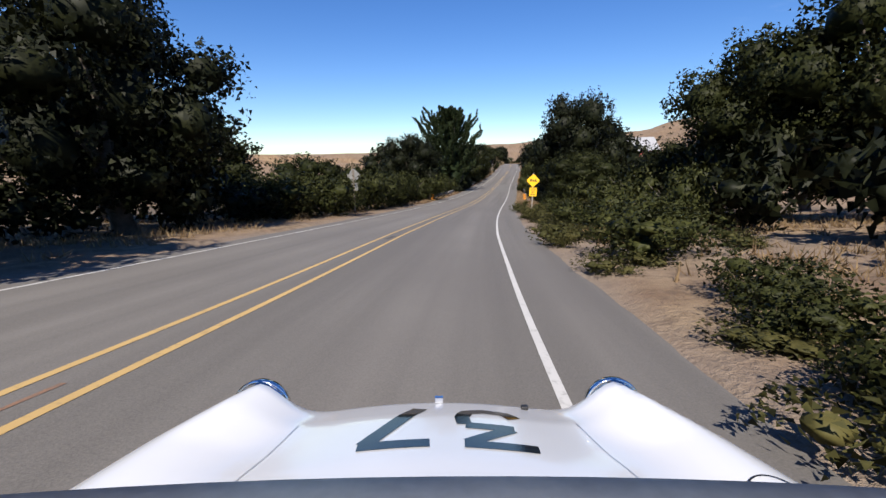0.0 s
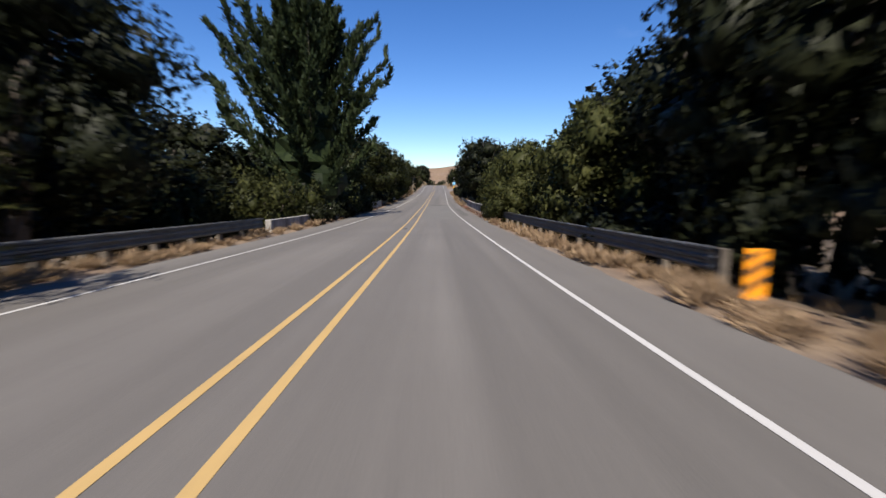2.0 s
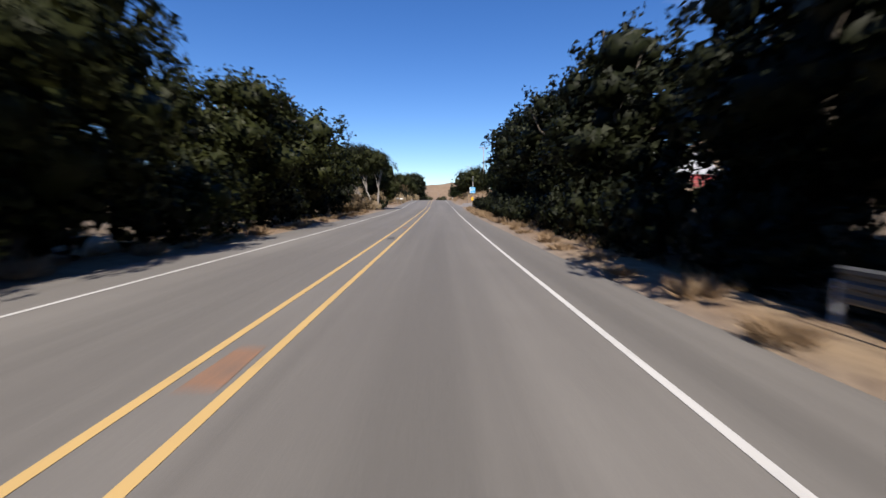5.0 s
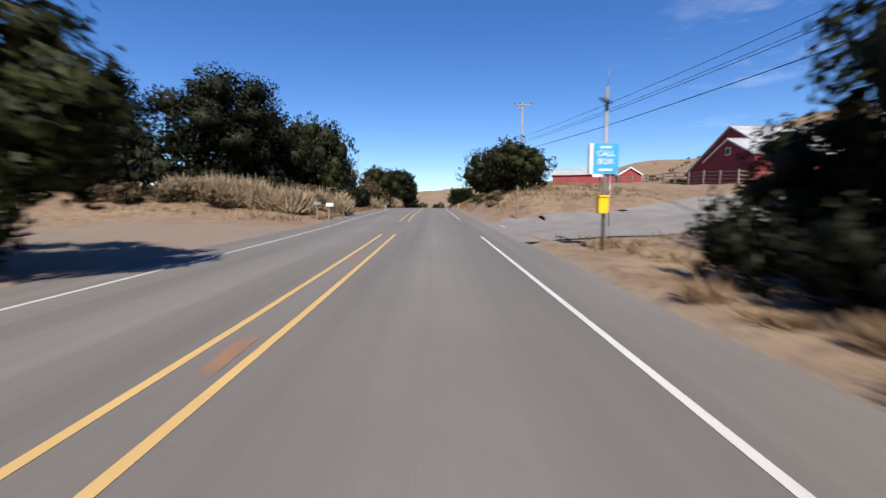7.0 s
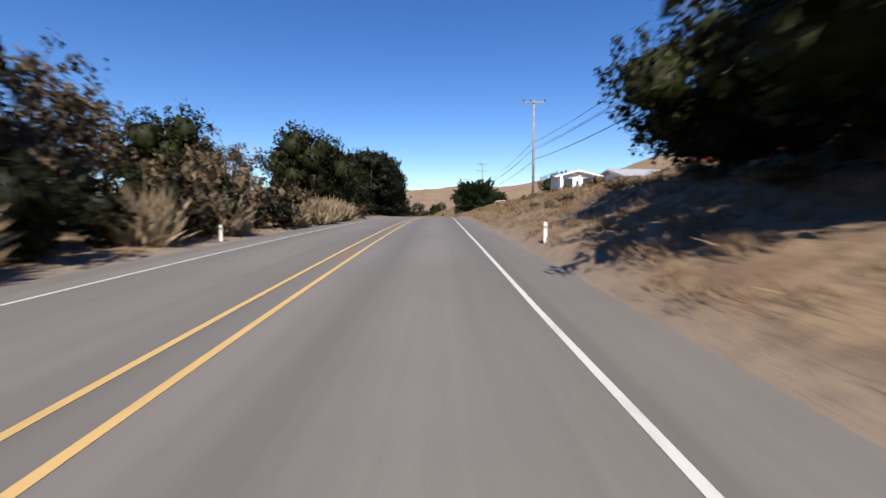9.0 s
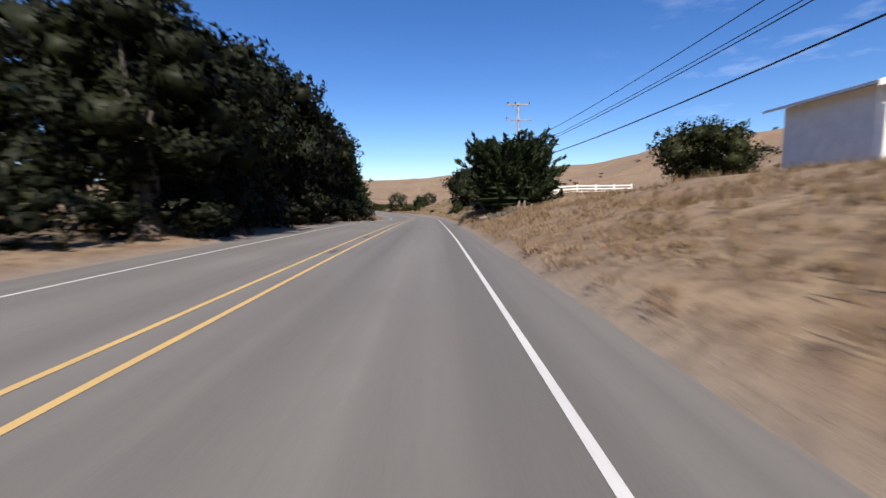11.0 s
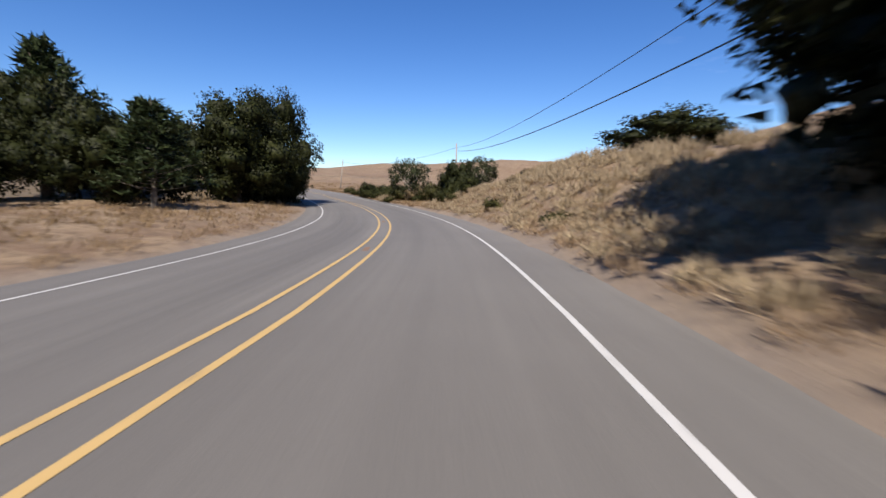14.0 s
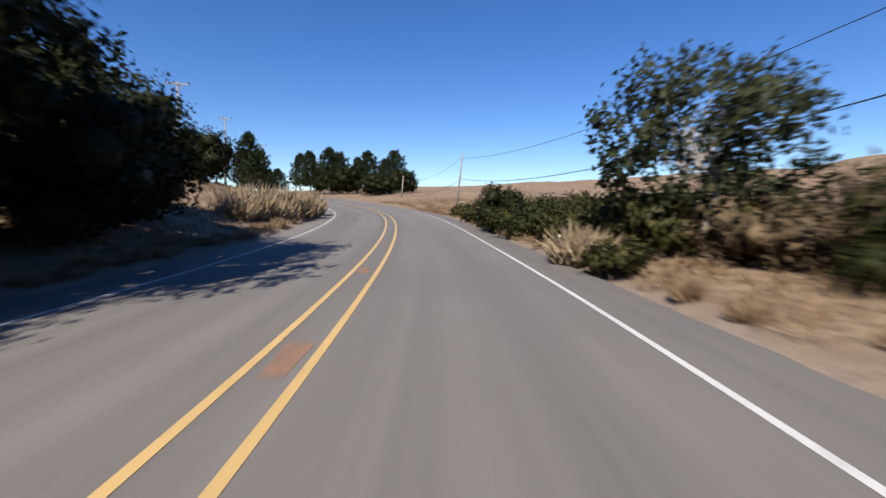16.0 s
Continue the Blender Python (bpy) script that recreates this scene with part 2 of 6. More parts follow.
BLACK = worn("black_paint", (0.010, 0.010, 0.011), (0.025, 0.025, 0.026), 3.0, 40.0, 0.5, 0.0, 0.1)
SIGN_YELLOW = worn("yellow_sign_face", (0.75, 0.40, 0.008), (0.88, 0.50, 0.012), 2.0, 40.0, 0.45, 0.0, 0.05)
SIGN_BLUE = worn("blue_sign_face", (0.03, 0.26, 0.55), (0.05, 0.33, 0.66), 2.0, 40.0, 0.45, 0.0, 0.05)
SIGN_GREEN = worn("green_sign_face", (0.01, 0.16, 0.08), (0.02, 0.22, 0.11), 2.0, 40.0, 0.45, 0.0, 0.05)
SIGN_ORANGE = worn("amber_sign_face", (0.72, 0.24, 0.008), (0.85, 0.32, 0.012), 2.0, 40.0, 0.45, 0.0, 0.05)
ORANGE = worn("orange_paint", (0.60, 0.20, 0.02), (0.78, 0.28, 0.03), 2.0, 40.0, 0.5, 0.0, 0.05)
RUST = worn("rust_stain", (0.12, 0.088, 0.07), (0.25, 0.125, 0.07), 5.0, 40.0, 0.95, 0.0, 0.3)
OILED = worn("oily_asphalt", (0.045, 0.041, 0.037), (0.125, 0.115, 0.103), 1.6, 30.0, 0.85, 0.0, 0.3, False)
TAR = worn("tar_patch", (0.040, 0.037, 0.035), (0.075, 0.07, 0.066), 2.0, 40.0, 0.9, 0.0, 0.3)
DECK = worn("bridge_deck_asphalt", (0.105, 0.10, 0.091), (0.150, 0.143, 0.130), 0.8, 50.0, 0.85, 0.0, 0.3, False)
DRIFT = worn("pale_road_grit", (0.13, 0.105, 0.085), (0.26, 0.215, 0.175), 0.9, 30.0, 0.95, 0.0, 0.4, False)
GRAVEL = worn("gravel_drive", (0.115, 0.107, 0.10), (0.205, 0.19, 0.178), 0.7, 25.0, 0.95, 0.0, 0.6, False)

# ---- the road's line ----
AXIS = [
    (19.6, -113.7, 8.67),
    (12.7, -87.6, 8.67),
    (6.7, -61.3, 8.67),
    (1.7, -34.8, 8.19),
    (-2.2, -8.1, 6.63),
    (-4.3, 8.8, 5.21),
    (-6.3, 32.7, 3.50),
    (-7.0, 56.7, 2.25),
    (-7.6, 80.7, 1.43),
    (-8.3, 104.7, 0.97),
    (-8.9, 128.7, 0.82),
    (-9.3, 152.7, 0.96),
    (-9.6, 176.7, 1.30),
    (-9.9, 200.7, 1.80),
    (-10.3, 224.7, 2.51),
    (-10.9, 248.7, 3.38),
    (-11.2, 272.7, 4.10),
    (-11.3, 296.7, 4.52),
    (-11.2, 320.7, 4.61),
    (-11.1, 344.7, 4.40),
    (-11.1, 368.7, 3.98),
    (-11.4, 392.6, 3.51),
    (-13.7, 416.5, 3.21),
    (-20.4, 439.3, 3.34),
    (-30.4, 461.5, 3.78),
    (-41.5, 480.5, 4.75),
    (-53.0, 493.5, 5.65),
    (-66.0, 505.0, 6.7),
    (-100.2, 532.8, 8.9),
    (-139.9, 554.1, 10.4),
    (-179.2, 576.0, 11.4),
    (-216.6, 601.0, 12.2),
    (-251.8, 629.0, 13.0),
]


def dense_axis(points, step=1.0):
    p = np.array(points)
    p = np.vstack([2 * p[0] - p[1], p, 2 * p[-1] - p[-2]])
    out = []
    for i in range(1, len(p) - 2):
        n = max(2, int(np.linalg.norm(p[i + 1] - p[i]) / step))
        for f in np.arange(n) / n:
            out.append(0.5 * (2 * p[i] + (p[i + 1] - p[i - 1]) * f + (2 * p[i - 1] - 5 * p[i] + 4 * p[i + 1] - p[i + 2]) * f * f
                              + (3 * p[i] - p[i - 1] - 3 * p[i + 1] + p[i + 2]) * f ** 3))
    return np.array(out)


ROAD = dense_axis(AXIS)
TANG = np.gradient(ROAD[:, :2], axis=0)
TANG /= np.linalg.norm(TANG, axis=1)[:, None]
SIDE = np.column_stack([TANG[:, 1], -TANG[:, 0]])
# station along the road equals y along the straight
STATION = ROAD[:, 1].copy()
k_bend = int(np.argmin(abs(ROAD[:, 1] - 400)))
run = np.concatenate([[0], np.cumsum(np.linalg.norm(np.diff(ROAD[:, :2], axis=0), axis=1))])
STATION = run - run[k_bend] + 400

# the road leans with its bends: station, degrees (right side up)
LEAN = np.array([(-60, -.8), (0, -.8), (28, -.2), (45, .3), (86, .3), (110, 0), (187, -.3), (215, .3), (230, .5), (257, -.2), (300, -.2), (326, -.8), (354, -1.6), (368, -.6),
                 (381, .2), (395, .9), (408, 1.3), (421, 1.2), (446, .8), (470, .6), (520, 0)])


def lean_at(s, u):
    return (np.clip(u, -6.2, 5.8) - 2.0) * np.tan(np.radians(np.interp(s, LEAN[:, 0], LEAN[:, 1])))


WHITE_R, WHITE_L = 4.03, -4.35
EDGE_R, EDGE_L = 5.35, -5.75


def road_at(x, y):
    """Station, offset to the right of the axis and road height for arrays of places."""
    x, y = np.atleast_1d(np.asarray(x, float)), np.atleast_1d(np.asarray(y, float))
    best = np.empty(len(x), int)
    for a in range(0, len(x), 4000):
        d = (x[a:a + 4000, None] - ROAD[None, :, 0]) ** 2 + (y[a:a + 4000, None] - ROAD[None, :, 1]) ** 2
        best[a:a + 4000] = np.argmin(d, 1)
    dx, dy = x - ROAD[best, 0], y - ROAD[best, 1]
    along = dx * TANG[best, 0] + dy * TANG[best, 1]
    u = dx * SIDE[best, 0] + dy * SIDE[best, 1]
    inside = np.abs(along) < 3
    dist = np.hypot(dx, dy)
    u = np.where(inside, u, np.sign(u) * dist)
    z = ROAD[best, 2] + np.where(inside, along * np.gradient(ROAD[:, 2])[best], 0)
    s = STATION[best] + along
    return s, u, z + lean_at(s, u)


# heights beside the road: station, then at 1.5, 5, 11 and 30 m beyond the pavement
RIGHT_BANK = np.array([
    (-60, 0, .1, .3, .8), (30, 0, .1, .3, .8), (62, -.1, -.6, -1.2, -1.5), (95, -.3, -1.8, -3, -3), (125, -.3, -1.8, -3, -3),
    (160, 0, -.4, -.8, -.5), (200, 0, 0, .3, .8), (228, 0, .1, .6, 1.6), (233, .4, 1.2, 1.7, 1.9), (240, .6, 1.75, 2.2, 2.2), (250, .7, 2.1, 2.9, 2.6), (262, .8, 2.4, 3.7, 3.2), (275, .7, 2.1, 3.3, 4.2),
    (300, .7, 1.8, 3.0, 4.6), (345, .6, 1.5, 2.6, 3.8), (353, .8, 1.9, 2.8, 3.6), (364, .9, 2.1, 3.0, 3.8), (373, .8, 2.2, 2.8, 3.2), (380, .4, 1.9, 2.6, 3.0), (398, .4, 1.7, 2.7, 3.3), (422, .6, 2.6, 4.6, 6.2),
    (434, .5, 2.2, 4, 5.2), (446, .12, .8, 1.6, 2.2), (458, .0, .2, .6, 1.2), (500, .0, .1, .8, 1.6), (800, 0, .2, 1, 2)])
LEFT_BANK = np.array([
    (-60, 0, 0, 0, 0), (55, 0, 0, -.2, -.5), (75, -.1, -.9, -2, -3), (125, -.2, -1.4, -3, -3), (160, 0, -.3, -.6, -.6), (200, .1, .2, .4, .6),
    (228, 0, .1, .3, 1), (243, .2, 1.0, 1.9, 3), (262, .2, .9, 2, 3), (278, .1, .3, .6, 1), (330, .1, .5, .9, 1), (380, .1, .6, .9, .4), (405, .15, .6, 1.0, .6),
    (432, .15, .5, .8, .6), (450, .1, .3, .6, 1.0), (462, .2, .9, 1.8, 3), (480, .2, 1.2, 2.4, 4), (520, .2, 1, 2, 4), (800, 0, 1, 2, 4)])


def lump(x, y, cx, cy, sx, sy, h):
    return h * np.exp(-((x - cx) / sx) ** 2 - ((y - cy) / sy) ** 2)


def terrain(x, y):
    x, y = np.atleast_1d(np.asarray(x, float)), np.atleast_1d(np.asarray(y, float))
    s, u, z = road_at(x, y)
    right, left = u > 0, u <= 0
    d = np.where(right, u - EDGE_R, -u + EDGE_L)
    h = np.zeros_like(x)
    knots = np.array([0, 1.5, 5, 11, 30])
    for side, table in ((right, RIGHT_BANK), (left, LEFT_BANK)):
        cols = [np.zeros_like(s)] + [np.interp(s, table[:, 0], table[:, k]) for k in range(1, 5)]
        for k in range(4):
            f = np.clip((d - knots[k]) / (knots[k + 1] - knots[k]), 0, 1)
            f = f * f * (3 - 2 * f) if k else f
            h += np.where(side, (cols[k + 1] - cols[k]) * f, 0)
    # low waves, then the far hills
    amp = np.clip((d - 1.0) / 10, 0, 1)
    h += amp * (0.22 * np.sin(x * 0.31 + 1.3 * np.sin(y * 0.17)) * np.sin(y * 0.23 + 0.7) + 0.10 * np.sin(x * 0.9 + y * 0.5) * np.sin(y * 1.1 - x * 0.4))
    far = np.clip((np.abs(u) - 30) / 80, 0, 1)
    hills = (lump(x, y, 235, 395, 85, 120, 46) + lump(x, y, 175, 500, 70, 110, 10) + lump(x, y, 235, 640, 110, 150, 44) + lump(x, y, 330, 900, 160, 200, 44)
             + lump(x, y, 120, 900, 240, 150, 22) + lump(x, y, -140, 960, 260, 160, 13) + lump(x, y, 20, 640, 120, 60, 9)
             + lump(x, y, -480, 820, 260, 260, 6) + lump(x, y, -150, 560, 75, 60, 13) + lump(x, y, -500, 200, 200, 300, 4))
    ripple = 1 + 0.12 * np.sin(x * 0.035 + y * 0.021) * np.sin(y * 0.043 - x * 0.013)
    mound = lump(x, y, -1.5, 246, 7, 9, 0.5) * np.clip((d - 0.3) / 2, 0, 1)
    return z + h + far * hills * ripple + mound - np.where(d < 0.0, 0.28, np.where(d < 0.3, 0.09, 0.02))


def mesh_from(name, verts, faces, mat, smooth=False):
    me = bpy.data.meshes.new(name)
    v = np.asarray(verts, dtype=np.float32)
    f = np.asarray(faces, dtype=np.int32)
    me.vertices.add(len(v))
    me.vertices.foreach_set("co", v.ravel())
    n = f.shape[1]
    me.loops.add(f.size)
    me.loops.foreach_set("vertex_index", f.ravel())
    me.polygons.add(len(f))
    me.polygons.foreach_set("loop_start", np.arange(0, f.size, n, dtype=np.int32))
    me.polygons.foreach_set("use_smooth", np.full(len(f), smooth))
    me.update(calc_edges=True)
    me.validate()
    me.materials.append(mat)
    return me


def grid_faces(rows_, cols_):
    i = np.arange(rows_ - 1)[:, None] * cols_ + np.arange(cols_ - 1)[None, :]
    i = i.ravel()
    return np.column_stack([i, i + 1, i + cols_ + 1, i + cols_])


def spread(parts):
    return np.unique(np.concatenate([np.arange(a, b, s) for a, b, s in parts]).round(2))


def build_ground():
    xs = spread([(-1800, -400, 100), (-400, -120, 20), (-120, -60, 4), (-60, 40, 1.0), (40, 100, 4), (100, 400, 15), (400, 1801, 100)])
    ys = spread([(-300, -40, 20), (-40, 520, 1.25), (520, 640, 6), (640, 1100, 20), (1100, 3001, 100)])
    gx, gy = np.meshgrid(xs, ys)
    x, y = gx.ravel(), gy.ravel()
    z = terrain(x, y)
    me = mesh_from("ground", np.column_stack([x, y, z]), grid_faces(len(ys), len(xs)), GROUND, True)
    s, u, _ = road_at(x, y)
    d = np.where(u > 0, u - EDGE_R, -u + EDGE_L)
    wob = 0.3 * np.sin(s * 0.7) * np.sin(s * 0.23 + u) + 0.75
    verge = np.clip(1 - d / wob, 0, 1)
    drive_ = np.exp(-((s - 224) / 6) ** 4) * (u > 4) * (u < 40)
    drive_l = np.exp(-((s - 218) / 11) ** 4) * (u < -5) * (u > -17)
    sand = np.exp(-((s - 14) / 5) ** 4) * (u > 4) * (u < 14)
    verge = np.maximum.reduce([verge, 0.8 * drive_, 0.7 * drive_l, 0.5 * sand])
    # wooded stretches: leaf litter, and tree shade put into the ground colour
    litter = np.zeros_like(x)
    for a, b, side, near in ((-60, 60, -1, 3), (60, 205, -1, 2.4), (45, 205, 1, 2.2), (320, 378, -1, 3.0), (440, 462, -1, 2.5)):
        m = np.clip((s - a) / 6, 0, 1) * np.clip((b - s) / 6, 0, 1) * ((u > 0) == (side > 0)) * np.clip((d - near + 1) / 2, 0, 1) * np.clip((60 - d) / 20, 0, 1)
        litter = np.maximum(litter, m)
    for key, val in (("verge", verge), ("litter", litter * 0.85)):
        at = me.attributes.new(key, "FLOAT", "POINT")
        at.data.foreach_set("value", val.astype(np.float32))
    tagged(new("ground", me), "dry tan grassland and bare dirt rising to hills", "ground", kind="structure")


# how far the painted lines wander from the axis: station, centre, right edge, left edge
WANDER = np.array([(-60, 0, 0, -.2), (10, -.1, -.05, -.5), (18, -.14, -.08, -.5), (35, .06, .08, -.35), (49, .22, 0, -.2), (78, .08, -.1, .15), (107, .04, -.19, .4), (121, .1, -.26, .55), (150, 0, -.15, .5), (193, -.04, -.08, .4), (207, .03, -.02, .3), (237, -.05, 0, 0),
                   (250, 0, 0, .25), (264, -.1, -.1, .2), (334, -.28, .04, .05), (375, -.31, -.12, -.4), (386, -.3, -.1, -.4), (394, -.1, -.05, -.3), (401, .12, 0, -.1), (415, .04, -.1, 0), (430, .12, -.04, .15), (455, 0, .12, 0), (600, 0, .15, 0)])


def ribbon(name, offsets, mat, s0=-1e9, s1=1e9, lift=0.0, wobble=0.0, sag=0.0, follow=0, rise=None):
    """A strip that follows the road between two stations at the given offsets from the axis."""
    pick = np.where((STATION >= s0) & (STATION <= s1))[0]
    o = np.array(offsets)
    n = len(o)
    uu = np.repeat(o[None, :], len(pick), 0)
    if follow:
        uu = uu + np.interp(STATION[pick], WANDER[:, 0], WANDER[:, follow])[:, None]
    if wobble:
        w = wobble * (np.sin(STATION[pick] * 0.9) + np.sin(STATION[pick] * 2.3 + 1))
        uu[:, 0] += w
        uu[:, -1] += wobble * (np.sin(STATION[pick] * 1.1 + 2) + np.sin(STATION[pick] * 2.7))
    x = ROAD[pick, 0][:, None] + SIDE[pick, 0][:, None] * uu
    y = ROAD[pick, 1][:, None] + SIDE[pick, 1][:, None] * uu
    crown = -0.012 * np.abs(uu) + 0.0
    z = ROAD[pick, 2][:, None] + crown + lift + lean_at(STATION[pick][:, None], uu)
    if rise:
        z += np.array(rise)[None, :]
    z[:, 0] -= sag
    z[:, -1] -= sag
    me = mesh_from(name, np.column_stack([x.ravel(), y.ravel(), z.ravel()]), grid_faces(len(pick), n)[:, ::-1], mat, True)
    uvl = me.uv_layers.new(name="UVMap")
    idx = np.empty(len(me.loops), np.int32)
    me.loops.foreach_get("vertex_index", idx)
    uv = np.column_stack([uu.ravel(), np.repeat(STATION[pick], n)])[idx]
    uvl.data.foreach_set("uv", uv.astype(np.float32).ravel())
    return new(name, me)


def part(name, me, parent, label=""):
    """Links a mesh, or a bmesh with its material, as one part under a thing."""
    ob = new(name, me)
    ob.parent = parent
    if label:
        ob["label"] = label
    return ob


def build_road():
    road = ribbon("road", [EDGE_L - 0.35, EDGE_L, -4.5, -3, -1.5, 0, 1.5, 3, 4.5, EDGE_R, EDGE_R + 0.35], ASPHALT, wobble=0.05, sag=0.13)
    tagged(road, "worn grey-brown two-lane asphalt road", "road", kind="structure")
    lines = [("edge_line", WHITE_R, WHITE_LINE, -300, 220.2), ("edge_line", WHITE_R, WHITE_LINE, 234.5, 900), ("edge_line", WHITE_L, WHITE_LINE, -300, 900),
             ("centre_line", 0.30, YELLOW_LINE, -300, 221.5), ("centre_line", 0.30, YELLOW_LINE, 231.8, 900),
             ("centre_line", -0.30, YELLOW_LINE, -300, 221.9), ("centre_line", -0.30, YELLOW_LINE, 231.8, 900)]
    for name, o, mat, a, b in lines:
        w = 0.052 if name == "centre_line" else 0.048
        ob = ribbon(name, [o - w, o + w], mat, a, b, 0.005, follow=1 if name == "centre_line" else 2 if o > 0 else 3)
        ob.parent = road
    deck = ribbon("bridge_deck", [0.6, 2.2, 3.8], DECK, 92, 127, 0.003)
    deck.parent = road
    drift = ribbon("dirt_drift", [5.62, 5.95, 6.3, 6.68], DRIFT, 90, 129, 0.006, 0.05, rise=(0, .02, .08, .2))
    drift.parent = road
    shoulder = ribbon("paved_shoulder", [EDGE_R - 0.12, 5.4, 5.9], ASPHALT, 89, 129, 0.003)
    shoulder.parent = road
    seam = ribbon("oil_stain", [4.3, 4.95], OILED, 99, 117, 0.003, 0.06)
    seam.parent = road
    for a in (127.0,):
        j = ribbon("tar_patch", [0.8, 2.2, 3.7], TAR, a, a + 1.1, 0.004, 0.1)
        j.parent = road
    rng = random.Random(5)
    s = -6.0
    while s < 520:
        if not 222 < s < 239:
            blot = ribbon("centre_mark", [-0.11 + rng.uniform(-.05, .05), 0.08 + rng.uniform(-.05, .08)], rng.choice([TAR, RUST, RUST]), s, s + (1.1 if rng.random() < 0.5 else 2.1), 0.004, 0.03, follow=1)
            blot.parent = road
        s += rng.uniform(6.5, 8.0)


# ---- plants ----
def cards(rng, pts, nrm, size, slim=0.5, flat=0.9):
    """One small leaf spray at each point, its face turned outwards."""
    n = len(pts)
    d = rng.normal(size=(n, 3)) + nrm * flat
    d /= np.linalg.norm(d, axis=1)[:, None] + 1e-9
    a = np.cross(d, rng.normal(size=(n, 3)))
    a /= np.linalg.norm(a, axis=1)[:, None] + 1e-9
    b = np.cross(d, a)
    ln = size * rng.uniform(0.6, 1.35, (n, 1))
    v = np.stack([pts - a * ln * 0.5, pts + a * ln * 0.1 - b * ln * slim, pts + a * ln * 0.5 + b * ln * slim * 0.8], 1)
    out = np.cross(v[:, 1] - v[:, 0], v[:, 2] - v[:, 0])
    back = np.sum(out * nrm, 1) < 0
    v[back] = v[back][:, ::-1]
    return v.reshape(-1, 3), np.arange(3 * n).reshape(n, 3)


def along_cards(rng, pts, dirs, size, slim=0.25):
    """Sprays that point along the given directions."""
    n = len(pts)
    a = dirs + rng.normal(size=(n, 3)) * 0.35
    a /= np.linalg.norm(a, axis=1)[:, None] + 1e-9
    b = np.cross(a, rng.normal(size=(n, 3)))
    b /= np.linalg.norm(b, axis=1)[:, None] + 1e-9
    ln = size * rng.uniform(0.6, 1.4, (n, 1))
    v = np.stack([pts - b * ln * slim, pts + a * ln, pts + b * ln * slim], 1).reshape(-1, 3)
    return v, np.arange(3 * n).reshape(n, 3)


def ball(c, r, rng, seg=7, rough=0.18):
    """A rough dark heart inside a clump of leaves."""
    th = np.linspace(0, np.pi, seg)
    ph = np.linspace(0, 2 * np.pi, seg + 2)[:-1]
    v = np.array([[np.sin(t) * np.cos(p), np.sin(t) * np.sin(p), np.cos(t)] for t in th for p in ph])
    v = v * (1 + rng.uniform(-rough, rough, (len(v), 1))) * r + c
    n = len(ph)
    f = [[i * n + j, (i + 1) * n + j, (i + 1) * n + (j + 1) % n, i * n + (j + 1) % n] for i in range(seg - 1) for j in range(n)]
    return v, np.array([q for a, b, c, d in f for q in ((a, b, c), (a, c, d))])


def join(pieces):
    vs, fs, k = [], [], 0
    for v, f in pieces:
        vs.append(v)
        fs.append(f + k)
        k += len(v)
    return np.vstack(vs), np.vstack(fs)


def tube(path, radii, seg=7):
    """A tapered limb along points."""
    path = np.asarray(path, float)
    v = []
    for i, p in enumerate(path):
        t = path[min(i + 1, len(path) - 1)] - path[max(i - 1, 0)]
        t /= np.linalg.norm(t) + 1e-9
        a = np.cross(t, (0.31, 0.95, 0.05))
        a /= np.linalg.norm(a) + 1e-9
        b = np.cross(t, a)
        for q in range(seg):
            w = 2 * np.pi * q / seg
            v.append(p + radii[i] * (a * np.cos(w) + b * np.sin(w)))
    f = [[i * seg + j, i * seg + (j + 1) % seg, (i + 1) * seg + (j + 1) % seg, (i + 1) * seg + j] for i in range(len(path) - 1) for j in range(seg)]
    return np.array(v), np.array(f)


def bend(rng, a, b, n=6, sway=0.12):
    a, b = np.asarray(a, float), np.asarray(b, float)
    k = np.linspace(0, 1, n)[:, None]
    p = a + (b - a) * k
    w = np.linalg.norm(b - a) * sway
    return p + np.cumsum(rng.normal(size=(n, 3)), 0) * w / n * np.sin(k * np.pi / 2)


def unit(v):
    return v / (np.linalg.norm(v, axis=1)[:, None] + 1e-9)


